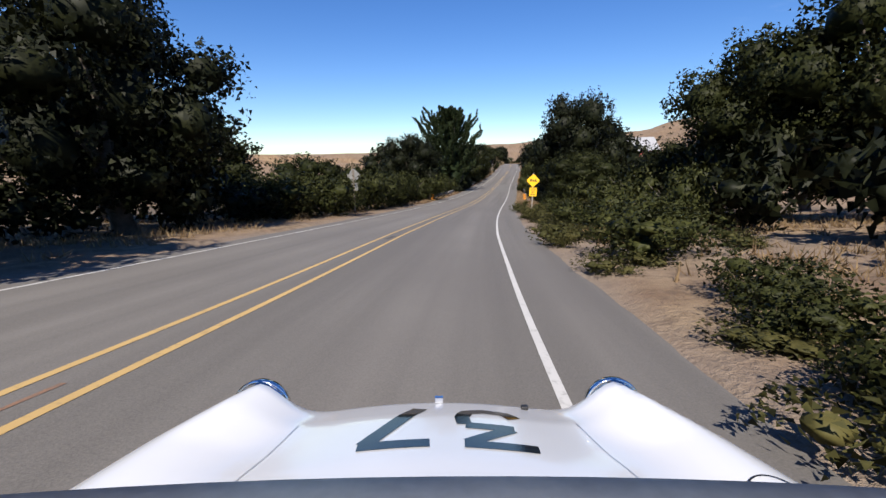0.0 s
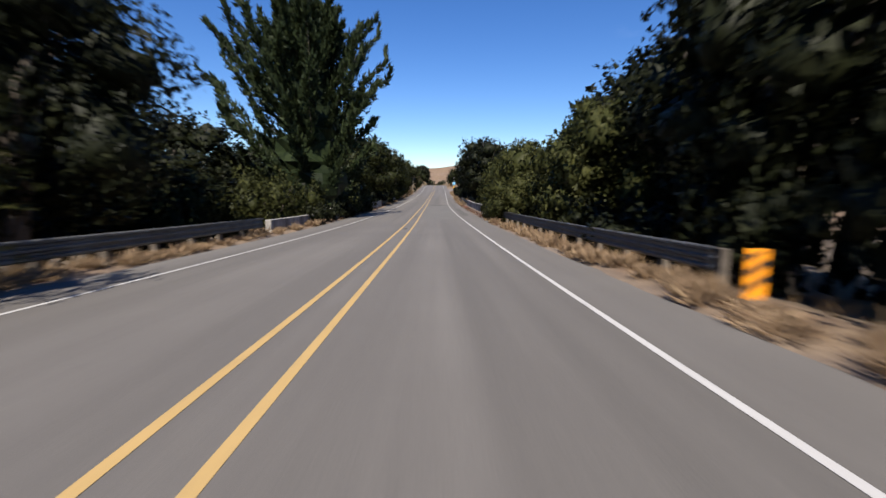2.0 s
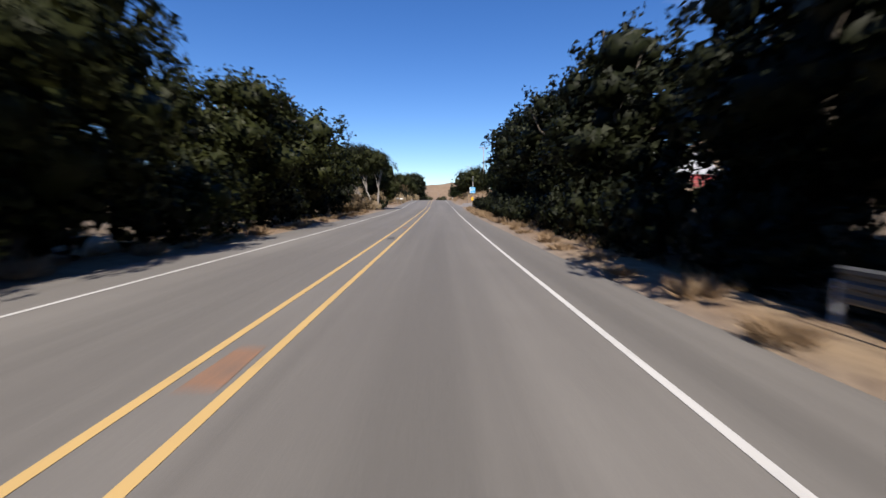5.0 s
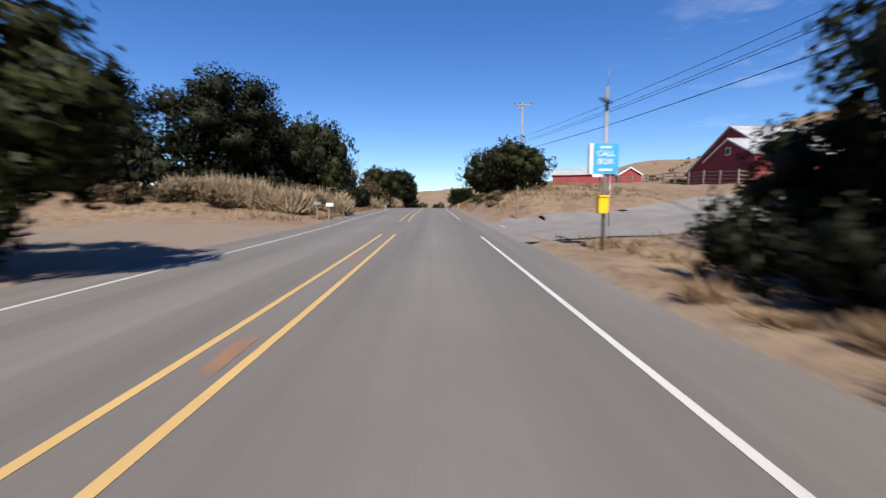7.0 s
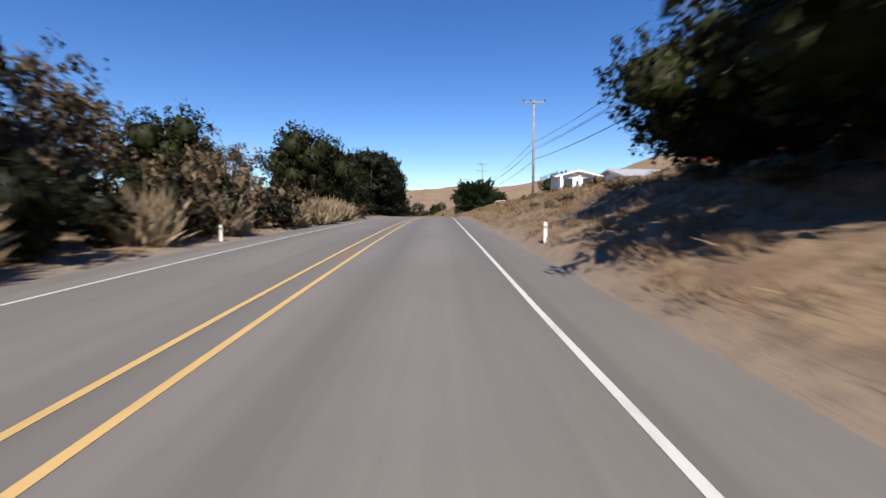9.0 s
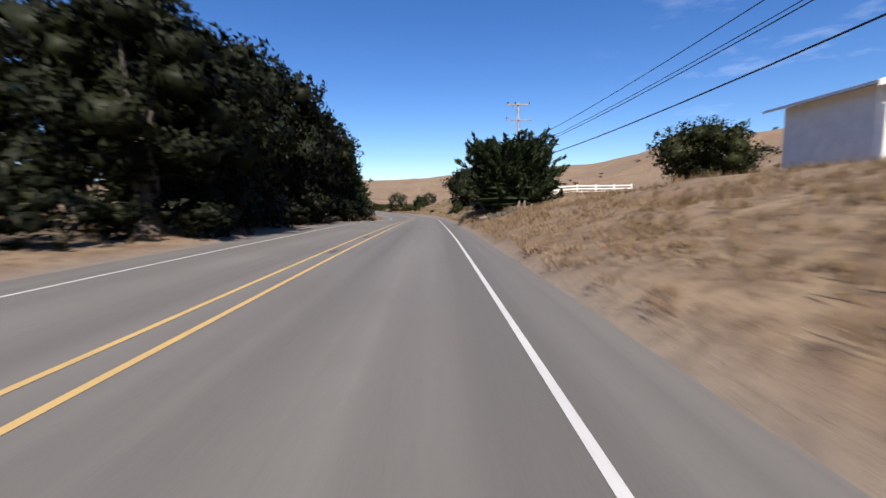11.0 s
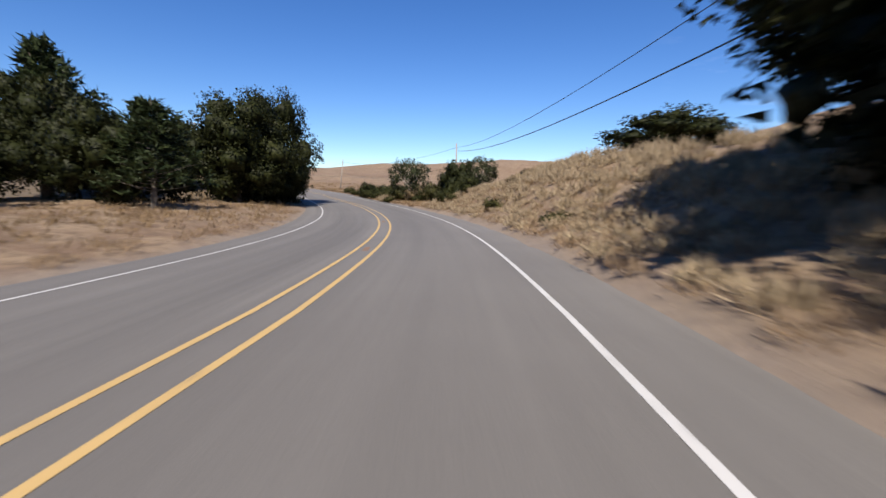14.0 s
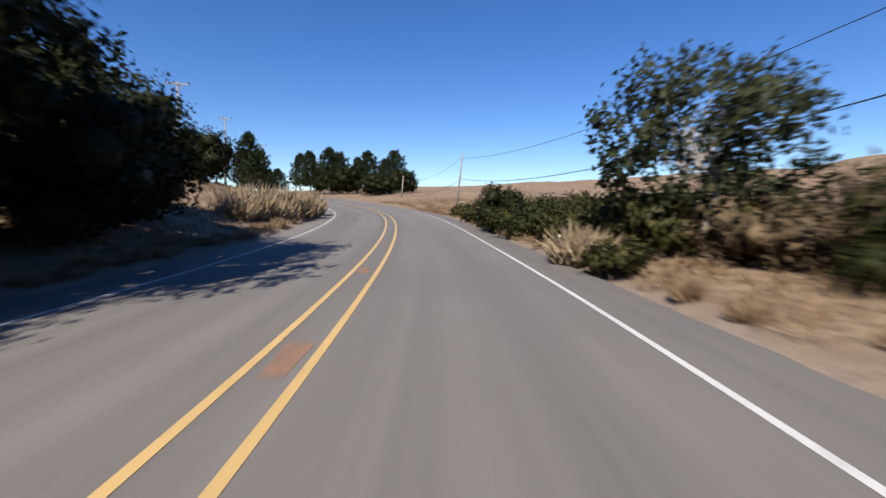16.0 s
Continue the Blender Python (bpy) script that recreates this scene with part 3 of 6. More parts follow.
def clump_crown(rng, lumps, leaves, size, slim=0.5, core=0.6, per=16, loose=0.2):
    """Leaves in clusters over the skin of several overlapping lumps; their shading rounds off each cluster."""
    pieces, normals = [], []
    C_all, R_all = np.array([l[0] for l in lumps]), np.array([l[1] for l in lumps])
    area = R_all[:, 0] * R_all[:, 2]
    n_cl = leaves // per
    pick = rng.choice(len(lumps), n_cl, p=area / area.sum())
    d = unit(rng.normal(size=(n_cl, 3)))
    cc = C_all[pick] + d * R_all[pick] * rng.uniform(0.78, 1.04, (n_cl, 1))
    keep = np.ones(n_cl, bool)
    for c, r in lumps:
        keep &= np.sum(((cc - c) / r) ** 2, 1) > 0.5
    keep &= cc[:, 2] > 0.15
    cc, d = cc[keep], unit(d[keep] / R_all[pick[keep]])
    m = len(cc)
    off = np.clip(rng.normal(size=(m, per, 3)), -1.7, 1.7)
    pts = (cc[:, None, :] + off * (loose * rng.uniform(0.6, 1.5, (m, 1, 1)))).reshape(-1, 3)
    pts[:, 2] = np.maximum(pts[:, 2], 0.1)
    nrm = unit(np.repeat(d, per, 0) + 0.42 * off.reshape(-1, 3) + 0.22 * rng.normal(size=(m * per, 3)))
    pieces.append(cards(rng, pts, nrm, size, slim))
    normals.append(np.repeat(nrm, 3, 0))
    if core:
        for c, r in lumps:
            v, f = ball(c, np.asarray(r) * core * 0.86, rng, 6, 0.3)
            pieces.append((v, f))
            normals.append(unit((v - c) / np.asarray(r)))
        n_in = leaves // 4
        j = rng.integers(len(lumps), size=n_in)
        q = unit(rng.normal(size=(n_in, 3)))
        inner = C_all[j] + q * R_all[j] * rng.uniform(0.5, 0.82, (n_in, 1))
        up = inner[:, 2] > 0.1
        v, f = cards(rng, inner[up], q[up], size * 1.5, slim)
        most = len(f) if core > 0.5 else len(f) // 2
        pieces.append((v[:3 * most], f[:most]))
        normals.append(np.repeat(unit(q[up] / R_all[j][up]), 3, 0)[:3 * most])
    v, f = join(pieces)
    return v, f, np.vstack(normals)


def rounded(me, normals):
    """Gives a mesh its own shading normals."""
    at = me.attributes.new("custom_normal", "FLOAT_VECTOR", "POINT")
    at.data.foreach_set("vector", np.asarray(normals, np.float32).ravel())
    return me


def thing(name, label, category, group=""):
    ob = new(name)
    ob.empty_display_size = 0.2
    return tagged(ob, label, category, group)


def oak(rng, r, h, base, leaf, label, leaves=14000, size=0.36, name="oak_tree", bark=BARK, stems=1, lumps_n=11, core=0.58, flare=0.5, girth=0.036):
    t = thing(name, label, "tree")
    lumps = []
    mid, tall = base + (h - base) * 0.46, (h - base) * 0.54
    for i in range(lumps_n + 6):
        z = 1 - 2 * (i + 0.5) / (lumps_n + 6)
        a = i * 2.399 + rng.uniform(-.4, .4)
        q = math.sqrt(1 - z * z)
        k = rng.uniform(0.52, 0.72)
        lr = r * rng.uniform(0.30, 0.46)
        lumps.append((np.array([r * k * q * np.cos(a), r * k * q * np.sin(a), max(mid + tall * k * z * 1.05, lr * 0.4)]), np.array([lr, lr, min(lr * rng.uniform(0.7, 0.95), tall * 0.62)])))
    lumps.append((np.array([0.0, 0.0, mid]), np.array([r * 0.62, r * 0.62, tall * 0.66])))
    v, f, nrm = clump_crown(rng, lumps, leaves, size, 0.5, core)
    part("crown", rounded(mesh_from("crown", v, f, leaf, True), nrm), t)
    limbs = []
    for s in range(stems):
        foot = np.array([rng.uniform(-.5, .5) * flare * (stems > 1), rng.uniform(-.5, .5) * flare * (stems > 1), -0.25])
        fork = np.array([foot[0] + rng.uniform(-flare, flare), foot[1] + rng.uniform(-flare, flare), max(base, 1.0) + 0.15 * h])
        w = girth * h / math.sqrt(stems)
        limbs.append(tube(bend(rng, foot, fork, 6), np.linspace(w * 1.25, w * 0.8, 6)))
        for l in lumps[:7]:
            limbs.append(tube(bend(rng, fork, l[0], 5, 0.2), np.linspace(w * 0.55, w * 0.12, 5), 5))
    v, f = join(limbs)
    part("trunk", mesh_from("trunk", v, f, bark, True), t)
    return t


def forked_oak(rng):
    """A live oak whose bare pale trunks fork low and lean out under a one-sided crown."""
    t = thing("oak_tree", "live oak with bare pale trunks forking under a dark crown", "tree")
    lumps = []
    for c, q, n, low in (((-1.6, 0.2, 7.4), (3.0, 2.4, 1.9), 16, 4.3), ((-6.0, 1.6, 4.3), (2.5, 1.9, 1.9), 11, 1.0), ((0.5, 3.6, 3.4), (2.4, 1.2, 2.4), 11, 0.8)):
        for i in range(n):
            d = unit(rng.normal(size=(1, 3)))[0] * rng.uniform(0.55, 1.0)
            w = rng.uniform(0.9, 1.5)
            p = np.array(c) + d * np.array(q)
            lumps.append((np.array([p[0], p[1], max(p[2], low)]), np.array([w, w, w * rng.uniform(0.65, 0.9)])))
    v, f, nrm = clump_crown(rng, lumps, 15000, 0.24, 0.5, 0.55)
    part("crown", rounded(mesh_from("crown", v, f, OAK_LEAF, True), nrm), t)
    wood = []
    for foot, fork, ends, w in (((0.2, 0, -.3), (0.25, 0.1, 3.2), ((0.6, 0.3, 7.6), (-0.8, 0.2, 7.4), (1.0, 1.0, 6.4)), .15),
                                ((-0.1, -0.1, -.3), (-1.5, -0.3, 2.9), ((-2.6, -0.2, 7.0), (-3.3, 0.3, 6.4), (-1.2, 0.4, 7.6)), .12),
                                ((-0.2, 0, -.3), (-2.4, -0.5, 2.2), ((-5.2, -0.4, 3.9), (-4.6, 0.3, 4.6), (-5.8, 0.6, 3.0), (-3.8, -0.6, 4.2)), .105)):
        wood.append(tube(bend(rng, foot, fork, 7, 0.1), np.linspace(w * 1.3, w * 0.85, 7), 8))
        for e in ends:
            wood.append(tube(bend(rng, fork, e, 7, 0.16), np.linspace(w * 0.7, w * 0.22, 7), 6))
            for _ in range(3):
                k = rng.uniform(0.4, 0.8)
                a = np.array(fork) * (1 - k) + np.array(e) * k
                wood.append(tube(bend(rng, a, a + rng.normal(size=3) * 0.5 + np.array([-.4, -.1, .5]), 5, 0.2), np.linspace(w * 0.3, 0.015, 5), 5))
    v, f = join(wood)
    part("trunk", mesh_from("trunk", v, f, SHADED_PALE_BARK, True), t)
    return t


def plume_tree(rng, r, h, base, leaf, label, branches=70, per=110, size=0.30, rise=1.1, name="cypress_tree", bark=BARK, narrow=0.5, profile=None, plump=0.115, heart=0.5):
    """A cypress: upswept boughs, each a feathered plume that ends in a point."""
    t = thing(name, label, "tree")
    leaf_p, wood = [], []
    wood.append(tube(bend(rng, (0, 0, -.3), (0.2, 0.1, h * 0.9), 8, 0.04), np.linspace(0.022 * h + .05, 0.03, 8)))
    for i in range(branches):
        k = i / (branches - 1)
        z0 = base + (h * 0.86 - base) * k ** 0.9
        a = i * 2.399 + rng.uniform(-.3, .3)
        reach = r * (float(np.interp(k, (0, .2, .45, .7, 1), profile)) if profile else (1 - k) ** narrow + 0.12) * rng.uniform(0.75, 1.08)
        n = 12
        q = np.linspace(0, 1, n)
        lift = reach * rise * rng.uniform(0.7, 1.2) * (1 if profile else min(1, 0.25 + 2.2 * k))
        line = np.column_stack([np.cos(a) * reach * q ** 0.9, np.sin(a) * reach * q ** 0.9, z0 + lift * q ** 1.5])
        line += rng.normal(size=(n, 3)) * 0.04 * reach * q[:, None]
        wood.append(tube(line[::2], np.linspace(0.05, 0.008, 6), 4))
        w = rng.uniform(0.15, 1, per)
        idx = w * (n - 1)
        lo = np.minimum(idx.astype(int), n - 2)
        fr = (idx - lo)[:, None]
        p = line[lo] * (1 - fr) + line[lo + 1] * fr
        d = line[lo + 1] - line[lo]
        d /= np.linalg.norm(d, axis=1)[:, None]
        fat = plump * r * np.sin(np.clip(w, 0, 1) * np.pi * 0.93 + 0.05)[:, None] * rng.uniform(0.3, 1.0, (per, 1))
        off = rng.normal(size=(per, 3)) * 0.6
        dirs = d * 1.2 + off * 0.6 + np.array([0, 0, 0.3])
        leaf_p.append(along_cards(rng, p + off * fat, dirs, size, 0.22))
    # the dense dark heart of the crown
    for z in np.linspace(base + 0.03 * h, h * 0.72, 8):
        k = (z - base) / (h * 0.86 - base)
        w = r * (float(np.interp(k, (0, .2, .45, .7, 1), profile)) if profile else (1 - k) ** narrow) * heart
        leaf_p.append(ball(np.array([rng.uniform(-.1, .1) * w, rng.uniform(-.1, .1) * w, z]), np.array([w, w, 0.11 * h]), rng, 10, 0.25))
    v, f = join(leaf_p)
    part("crown", mesh_from("crown", v, f, leaf), t)
    v, f = join(wood)
    part("trunk", mesh_from("trunk", v, f, bark, True), t)
    return t


def pine(rng, r, h, label, name="pine_tree"):
    t = thing(name, label, "tree")
    leaf_p, wood = [], [tube(bend(rng, (0, 0, -.3), (0.15, 0.1, h), 9, 0.05), np.linspace(0.022 * h, 0.02, 9))]
    for i in range(58):
        k = (i + rng.uniform(0, 1)) / 58
        z0 = h * (0.16 + 0.82 * k)
        a = i * 2.399
        reach = r * (1.02 - k) ** 0.6 * rng.uniform(0.35, 1.2) + 0.1
        line = np.column_stack([np.cos(a) * reach * np.linspace(0, 1, 6), np.sin(a) * reach * np.linspace(0, 1, 6), z0 + reach * 0.28 * np.linspace(0, 1, 6) ** 1.6])
        wood.append(tube(line, np.linspace(0.045, 0.01, 6), 4))
        for w in np.linspace(0.4, 1, 5) ** 0.7:
            c = line[0] + (line[-1] - line[0]) * w
            c = c + rng.normal(size=3) * 0.12 * reach
            d = rng.normal(size=(17, 3)) + np.array([np.cos(a), np.sin(a), 0.6])
            leaf_p.append(along_cards(rng, c + rng.normal(size=(17, 3)) * 0.16, d, 0.46, 0.17))
    v, f = join(leaf_p)
    part("crown", mesh_from("crown", v, f, PINE_LEAF), t)
    v, f = join(wood)
    part("trunk", mesh_from("trunk", v, f, BARK, True), t)
    return t


def shrub(rng, r, h, leaf, label, leaves=1500, size=0.22, name="shrub", slim=0.4, upright=False):
    t = thing(name, label, "shrub")
    if upright:
        n = leaves
        a, k = rng.uniform(0, 2 * np.pi, n), np.sqrt(rng.uniform(0, 1, n))
        base_p = np.column_stack([r * k * np.cos(a), r * k * np.sin(a), rng.uniform(0, 0.75, n) ** 1.2 * h * (1 - 0.4 * k)])
        lean = np.column_stack([np.cos(a) * k * 0.5, np.sin(a) * k * 0.5, np.ones(n)])
        v, f = along_cards(rng, base_p, lean, size, 0.07)
        me = mesh_from("foliage", v, f, leaf)
    else:
        lumps = []
        for i in range(6):
            a, k = rng.uniform(0, 2 * np.pi), rng.uniform(0, .6)
            lr = r * rng.uniform(.35, .55)
            lumps.append((np.array([r * k * np.cos(a), r * k * np.sin(a), h * rng.uniform(.3, .62)]), np.array([lr, lr, h * rng.uniform(.28, .38)])))
        v, f, nrm = clump_crown(rng, lumps, leaves, size, slim, 0.42, 12, 0.04 * (r + h))
        me = rounded(mesh_from("foliage", v, f, leaf, True), nrm)
    part("foliage", me, t)
    twigs = [tube(bend(rng, (rng.uniform(-.1, .1), rng.uniform(-.1, .1), -.1), (rng.uniform(-.6, .6) * r, rng.uniform(-.6, .6) * r, h * .6), 4, .2), np.linspace(.035, .01, 4), 4) for _ in range(5)]
    v, f = join(twigs)
    part("stem", mesh_from("stem", v, f, BARK), t)
    return t


def put(proto, x, y, turn=0.0, sx=1.0, sz=None, label="", sink=0.0, reach_=0.0):
    """A copy of a plant on the ground at x, y."""
    s, u, _ = road_at(x, y)
    clear_ = 0.55 * reach_
    lo, hi = EDGE_L - clear_, EDGE_R + clear_
    if lo < u[0] < hi:
        i = int(np.argmin(abs(STATION - s[0])))
        out = hi if u[0] > 0.5 * (lo + hi) else lo
        x, y = ROAD[i, 0] + SIDE[i, 0] * out, ROAD[i, 1] + SIDE[i, 1] * out
    m = pose(x, y, float(terrain(x, y)[0]) - sink, 0, 0, turn) @ Matrix.Diagonal((sx, sx, sz or sx, 1))
    ob = copy_thing(proto, m)
    if label:
        ob["label"] = label
    return ob


def drop_proto(ob):
    for o in (*ob.children_recursive, ob):
        bpy.data.objects.remove(o)


def plant_all():
    rng = np.random.default_rng(11)
    P = {}
    for k in range(3):
        P["oak", k] = oak(rng, 5, 10, 1.2, OAK_LEAF, "dense dark green live oak beside the road", 10500, 0.26)
        P["fine", k] = oak(rng, 5, 10, 0.8, OAK_LEAF, "broad dark live oak with fine dense foliage", 18500, 0.19)
        P["low", k] = oak(rng, 5, 7, 0.3, OAK_LEAF, "rounded live oak with foliage down to the ground", 9500, 0.23, lumps_n=13)
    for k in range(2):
        P["tall", k] = oak(rng, 5, 13, 2.2, DARK_SHADED_LEAF, "tall tree in dense roadside woodland, its shade put into the leaf colour", 8000, 0.31, "woodland_tree", BARK, 2, 16)
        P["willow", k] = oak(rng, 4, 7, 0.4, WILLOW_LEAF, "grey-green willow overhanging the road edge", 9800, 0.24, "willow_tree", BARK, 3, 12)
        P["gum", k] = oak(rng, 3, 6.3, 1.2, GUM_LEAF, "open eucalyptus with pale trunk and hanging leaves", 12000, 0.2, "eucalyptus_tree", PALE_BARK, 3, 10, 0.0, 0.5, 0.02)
        P["shade", k] = oak(rng, 5, 10, 0.6, DARK_SHADED_LEAF, "broad live oak with its own shade put into near-black leaves", 17500, 0.19)
        P["multi", k] = oak(rng, 5, 8, 2.2, DARK_SHADED_LEAF, "spreading live oak with several leaning trunks on the bank", 13000, 0.24, "oak_tree", BARK, 3, 12, 0.62, 1.1)
        P["dry", k] = oak(rng, 3, 7, 1.0, BROWN_LEAF, "half-bare brown tree at the edge of the bank", 4200, 0.24, "dry_tree", BARK, 3, 9, 0.0, 0.8)
        P["brush", k] = shrub(rng, 1.5, 1.6, BRUSH_LEAF, "olive-green coyote brush on the verge")
        P["green", k] = shrub(rng, 2.2, 2.6, SHRUB_LEAF, "leafy green shrub beside the road", 2900, 0.17)
        P["dark", k] = shrub(rng, 2.2, 2.6, DARK_SHADED_LEAF, "undergrowth beneath the roadside trees, shade put into its dark leaves", 620, 0.32)
        P["brown", k] = shrub(rng, 1.8, 2.2, BROWN_LEAF, "brown dried-out brush on the bank", 1500, 0.19)
        P["tuft", k] = shrub(rng, 0.9, 1.0, TUFT_LEAF, "orange-brown dry grass tuft", 220, 0.9, "grass_tuft", 0.1, True)
        P["mound", k] = shrub(rng, 0.9, 1.0, TUFT_LEAF, "low mound of dry grass", 84, 0.5, "grass_mound", 0.2, True)
        P["scrub", k] = shrub(rng, 1.8, 2.2, BROWN_LEAF, "low brown dried brush", 520, 0.34)
        P["straw", k] = shrub(rng, 0.9, 1.3, DRY_LEAF, "tall clump of straw-coloured dry grass", 700, 0.8, "grass_clump", 0.1, True)
    for k in range(2):
        P["sprig", k] = shrub(rng, 1.5, 1.6, BRUSH_LEAF, "olive-green low brush on the verge", 1100, 0.13)
        P["stalk", k] = shrub(rng, 0.9, 1.3, DRY_LEAF, "tall straw-coloured dry grass", 110, 0.62, "grass_clump", 0.1, True)
    P["forked", 0] = forked_oak(rng)
    P["pine", 0] = pine(rng, 2.8, 9, "young green pine with whorled branches")
    P["pine", 1] = pine(rng, 3.2, 9, "young green pine with whorled branches")
    P["spire", 0] = plume_tree(rng, 7.2, 16.5, 1.2, CYPRESS_LEAF, "tall cypress with upswept pointed boughs", 72, 840, 0.36, 1.0, "cypress_tree", BARK, 0.75, (0.85, 1.0, 0.9, 0.5, 0.1), 0.058, 0.3)
    P["fan", 0] = plume_tree(rng, 4.0, 4.6, 0.2, CYPRESS_LEAF, "bushy young cypress with fanned upswept boughs", 130, 420, 0.26, 0.75, "cypress_tree", BARK, 0.28, None, 0.085, 0.62)

    def group(kind, n, places, proto_h, proto_r):
        for x, y, r, h in places:
            k = int(rng.integers(n))
            put(P[kind, k], x, y, float(rng.uniform(0, 360)), r / proto_r, h / proto_h, sink=0.05, reach_=r if proto_r < 3 else 0.4 * r)

    def mass(name, label, category, kind, places, proto_h, proto_r, keep=1.0):
        """What nobody could count: many plants joined into one sheet of growth."""
        pieces, normals = [], []
        for x, y, r, h in places:
            me = P[kind, int(rng.integers(2))].children[0].data
            v = np.empty(len(me.vertices) * 3, np.float32)
            f = np.empty(len(me.loops), np.int32)
            me.vertices.foreach_get("co", v)
            me.loops.foreach_get("vertex_index", f)
            f = f[:3 * int(keep * len(f) / 3)]
            v = v[:3 * (int(f.max()) + 1)]
            s, u, _ = road_at(x, y)
            lo, hi = EDGE_L - 0.55 * r, EDGE_R + 0.55 * r
            if lo < u[0] < hi:
                i = int(np.argmin(abs(STATION - s[0])))
                out = hi if u[0] > 0.5 * (lo + hi) else lo
                x, y = ROAD[i, 0] + SIDE[i, 0] * out, ROAD[i, 1] + SIDE[i, 1] * out
            m = pose(x, y, float(terrain(x, y)[0]) - 0.05, 0, 0, float(rng.uniform(0, 360))) @ Matrix.Diagonal((r / proto_r, r / proto_r, h / proto_h, 1))
            m = np.array(m)
            pieces.append((v.reshape(-1, 3) @ m[:3, :3].T + m[:3, 3], f.reshape(-1, 3)))
            own = me.attributes.get("custom_normal")
            if own:
                q = np.empty(len(me.vertices) * 3, np.float32)
                own.data.foreach_get("vector", q)
                normals.append(unit(q.reshape(-1, 3)[:len(v) // 3] @ np.linalg.inv(m[:3, :3])))
        v, f = join(pieces)
        me = mesh_from(name, v, f, P[kind, 0].children[0].data.materials[0], bool(normals))
        if normals:
            rounded(me, np.vstack(normals))
        tagged(new(name, me), label, category, kind="stuff")

    group("shade", 2, [(-18, 17, 6, 12), (-23, 6, 6, 12), (-28.8, 244.6, 7.4, 12.5), (-42, 243, 7, 12), (5.6, 55, 5.8, 14.4), (-18.6, 70, 5, 12)], 10, 5)
    group("fine", 3, [(-33, 438, 6, 10.6), (-33.6, 446.5, 5.6, 12.8), (-30.6, 441.5, 3.4, 7), (15, 22, 5.5, 11), (18, 15, 5, 10), (11.5, 37, 4, 4.4), (4.6, 42, 4.2, 5.8)], 10, 5)
    group("fine", 3, [(11.5, 25, 4.6, 9.3), (9.5, 31, 3.6, 4.6)], 10, 5)
    # dark thickets; those by the young cypress stand partly for its shadow
    group("dark", 2, [(-0.2, 352.6, 2.4, 3.0), (0.6, 355.2, 2.4, 2.4), (1.8, 353.0, 2.6, 3.0), (2.4, 357.0, 2.4, 2.0), (-1.8, 358.6, 1.5, 1.7), (-2.5, 357.2, 1.2, 1.1), (-0.5, 360.2, 1.6, 1.9), (0.9, 358.8, 2.2, 2.7), (-1.0, 356.8, 1.9, 2.3), (1.8, 361.0, 2.0, 2.3), (-2.7, 359.9, 1.0, .9), (-3.0, 360.2, 1.0, 1.1), (-2.2, 361.3, 1.3, 1.3), (-1.2, 362.3, 1.5, 1.1), (0.0, 363.4, 1.6, .9), (1.4, 364.6, 1.6, .8), (2.8, 365.8, 1.8, .8), (-1.7, 354.6, 1.6, 1.5), (-2.4, 355.6, 1.2, 1.0), (1.2, 402.6, 2.4, 2.4), (2.6, 405.5, 3, 3.2), (3.6, 400, 3, 3.2), (2.2, 398, 2.4, 2.2), (0.6, 406.8, 2.0, 1.8), (4.5, 408, 2.6, 2.6), (-18.5, 208, 1.6, 2.2), (-20.2, 207.4, 1.8, 2.5), (-16.6, 208.6, 1.4, 2.0), (-19.2, 205.2, 1.3, 1.3), (-15.9, 206.4, .9, 1.1), (9.5, 13, 3, 3.6), (10.5, 8, 3, 4), (12, 3, 3, 4), (8.6, 18.5, 2.4, 2.8), (7.4, 24, 2.2, 2.6)], 2.6, 2.2)
    group("oak", 3, [(-27, 24, 6, 10), (-14, 2, 5, 11), (-16, -8, 6, 12), (-30, 36, 6, 9), (-19.5, 102, 5, 7), (-20, 112, 5.5, 9.5), (-19, 122, 6, 12.5), (-18.5, 133, 5.5, 12),
                     (-22, 63, 5, 5.5), (-18, 145, 5, 12), (-18, 154, 4.5, 9), (-19, 166, 5, 8.5), (-20, 178, 5.5, 10), (-21, 190, 5, 8),
                     (15, 46, 5, 5.2), (24, 30, 6, 10), (26, 48, 6, 10),
                     (-47, 226, 6, 9),
                     (-43, 454.5, 4.5, 9), (-40, 431, 5, 6.5), (-46, 446, 6, 9),
                     (4, 402, 4, 7), (0.2, 404.5, 5, 8.6), (-48, 435, 5, 10.5), (-42.5, 427, 4, 10)], 10, 5)
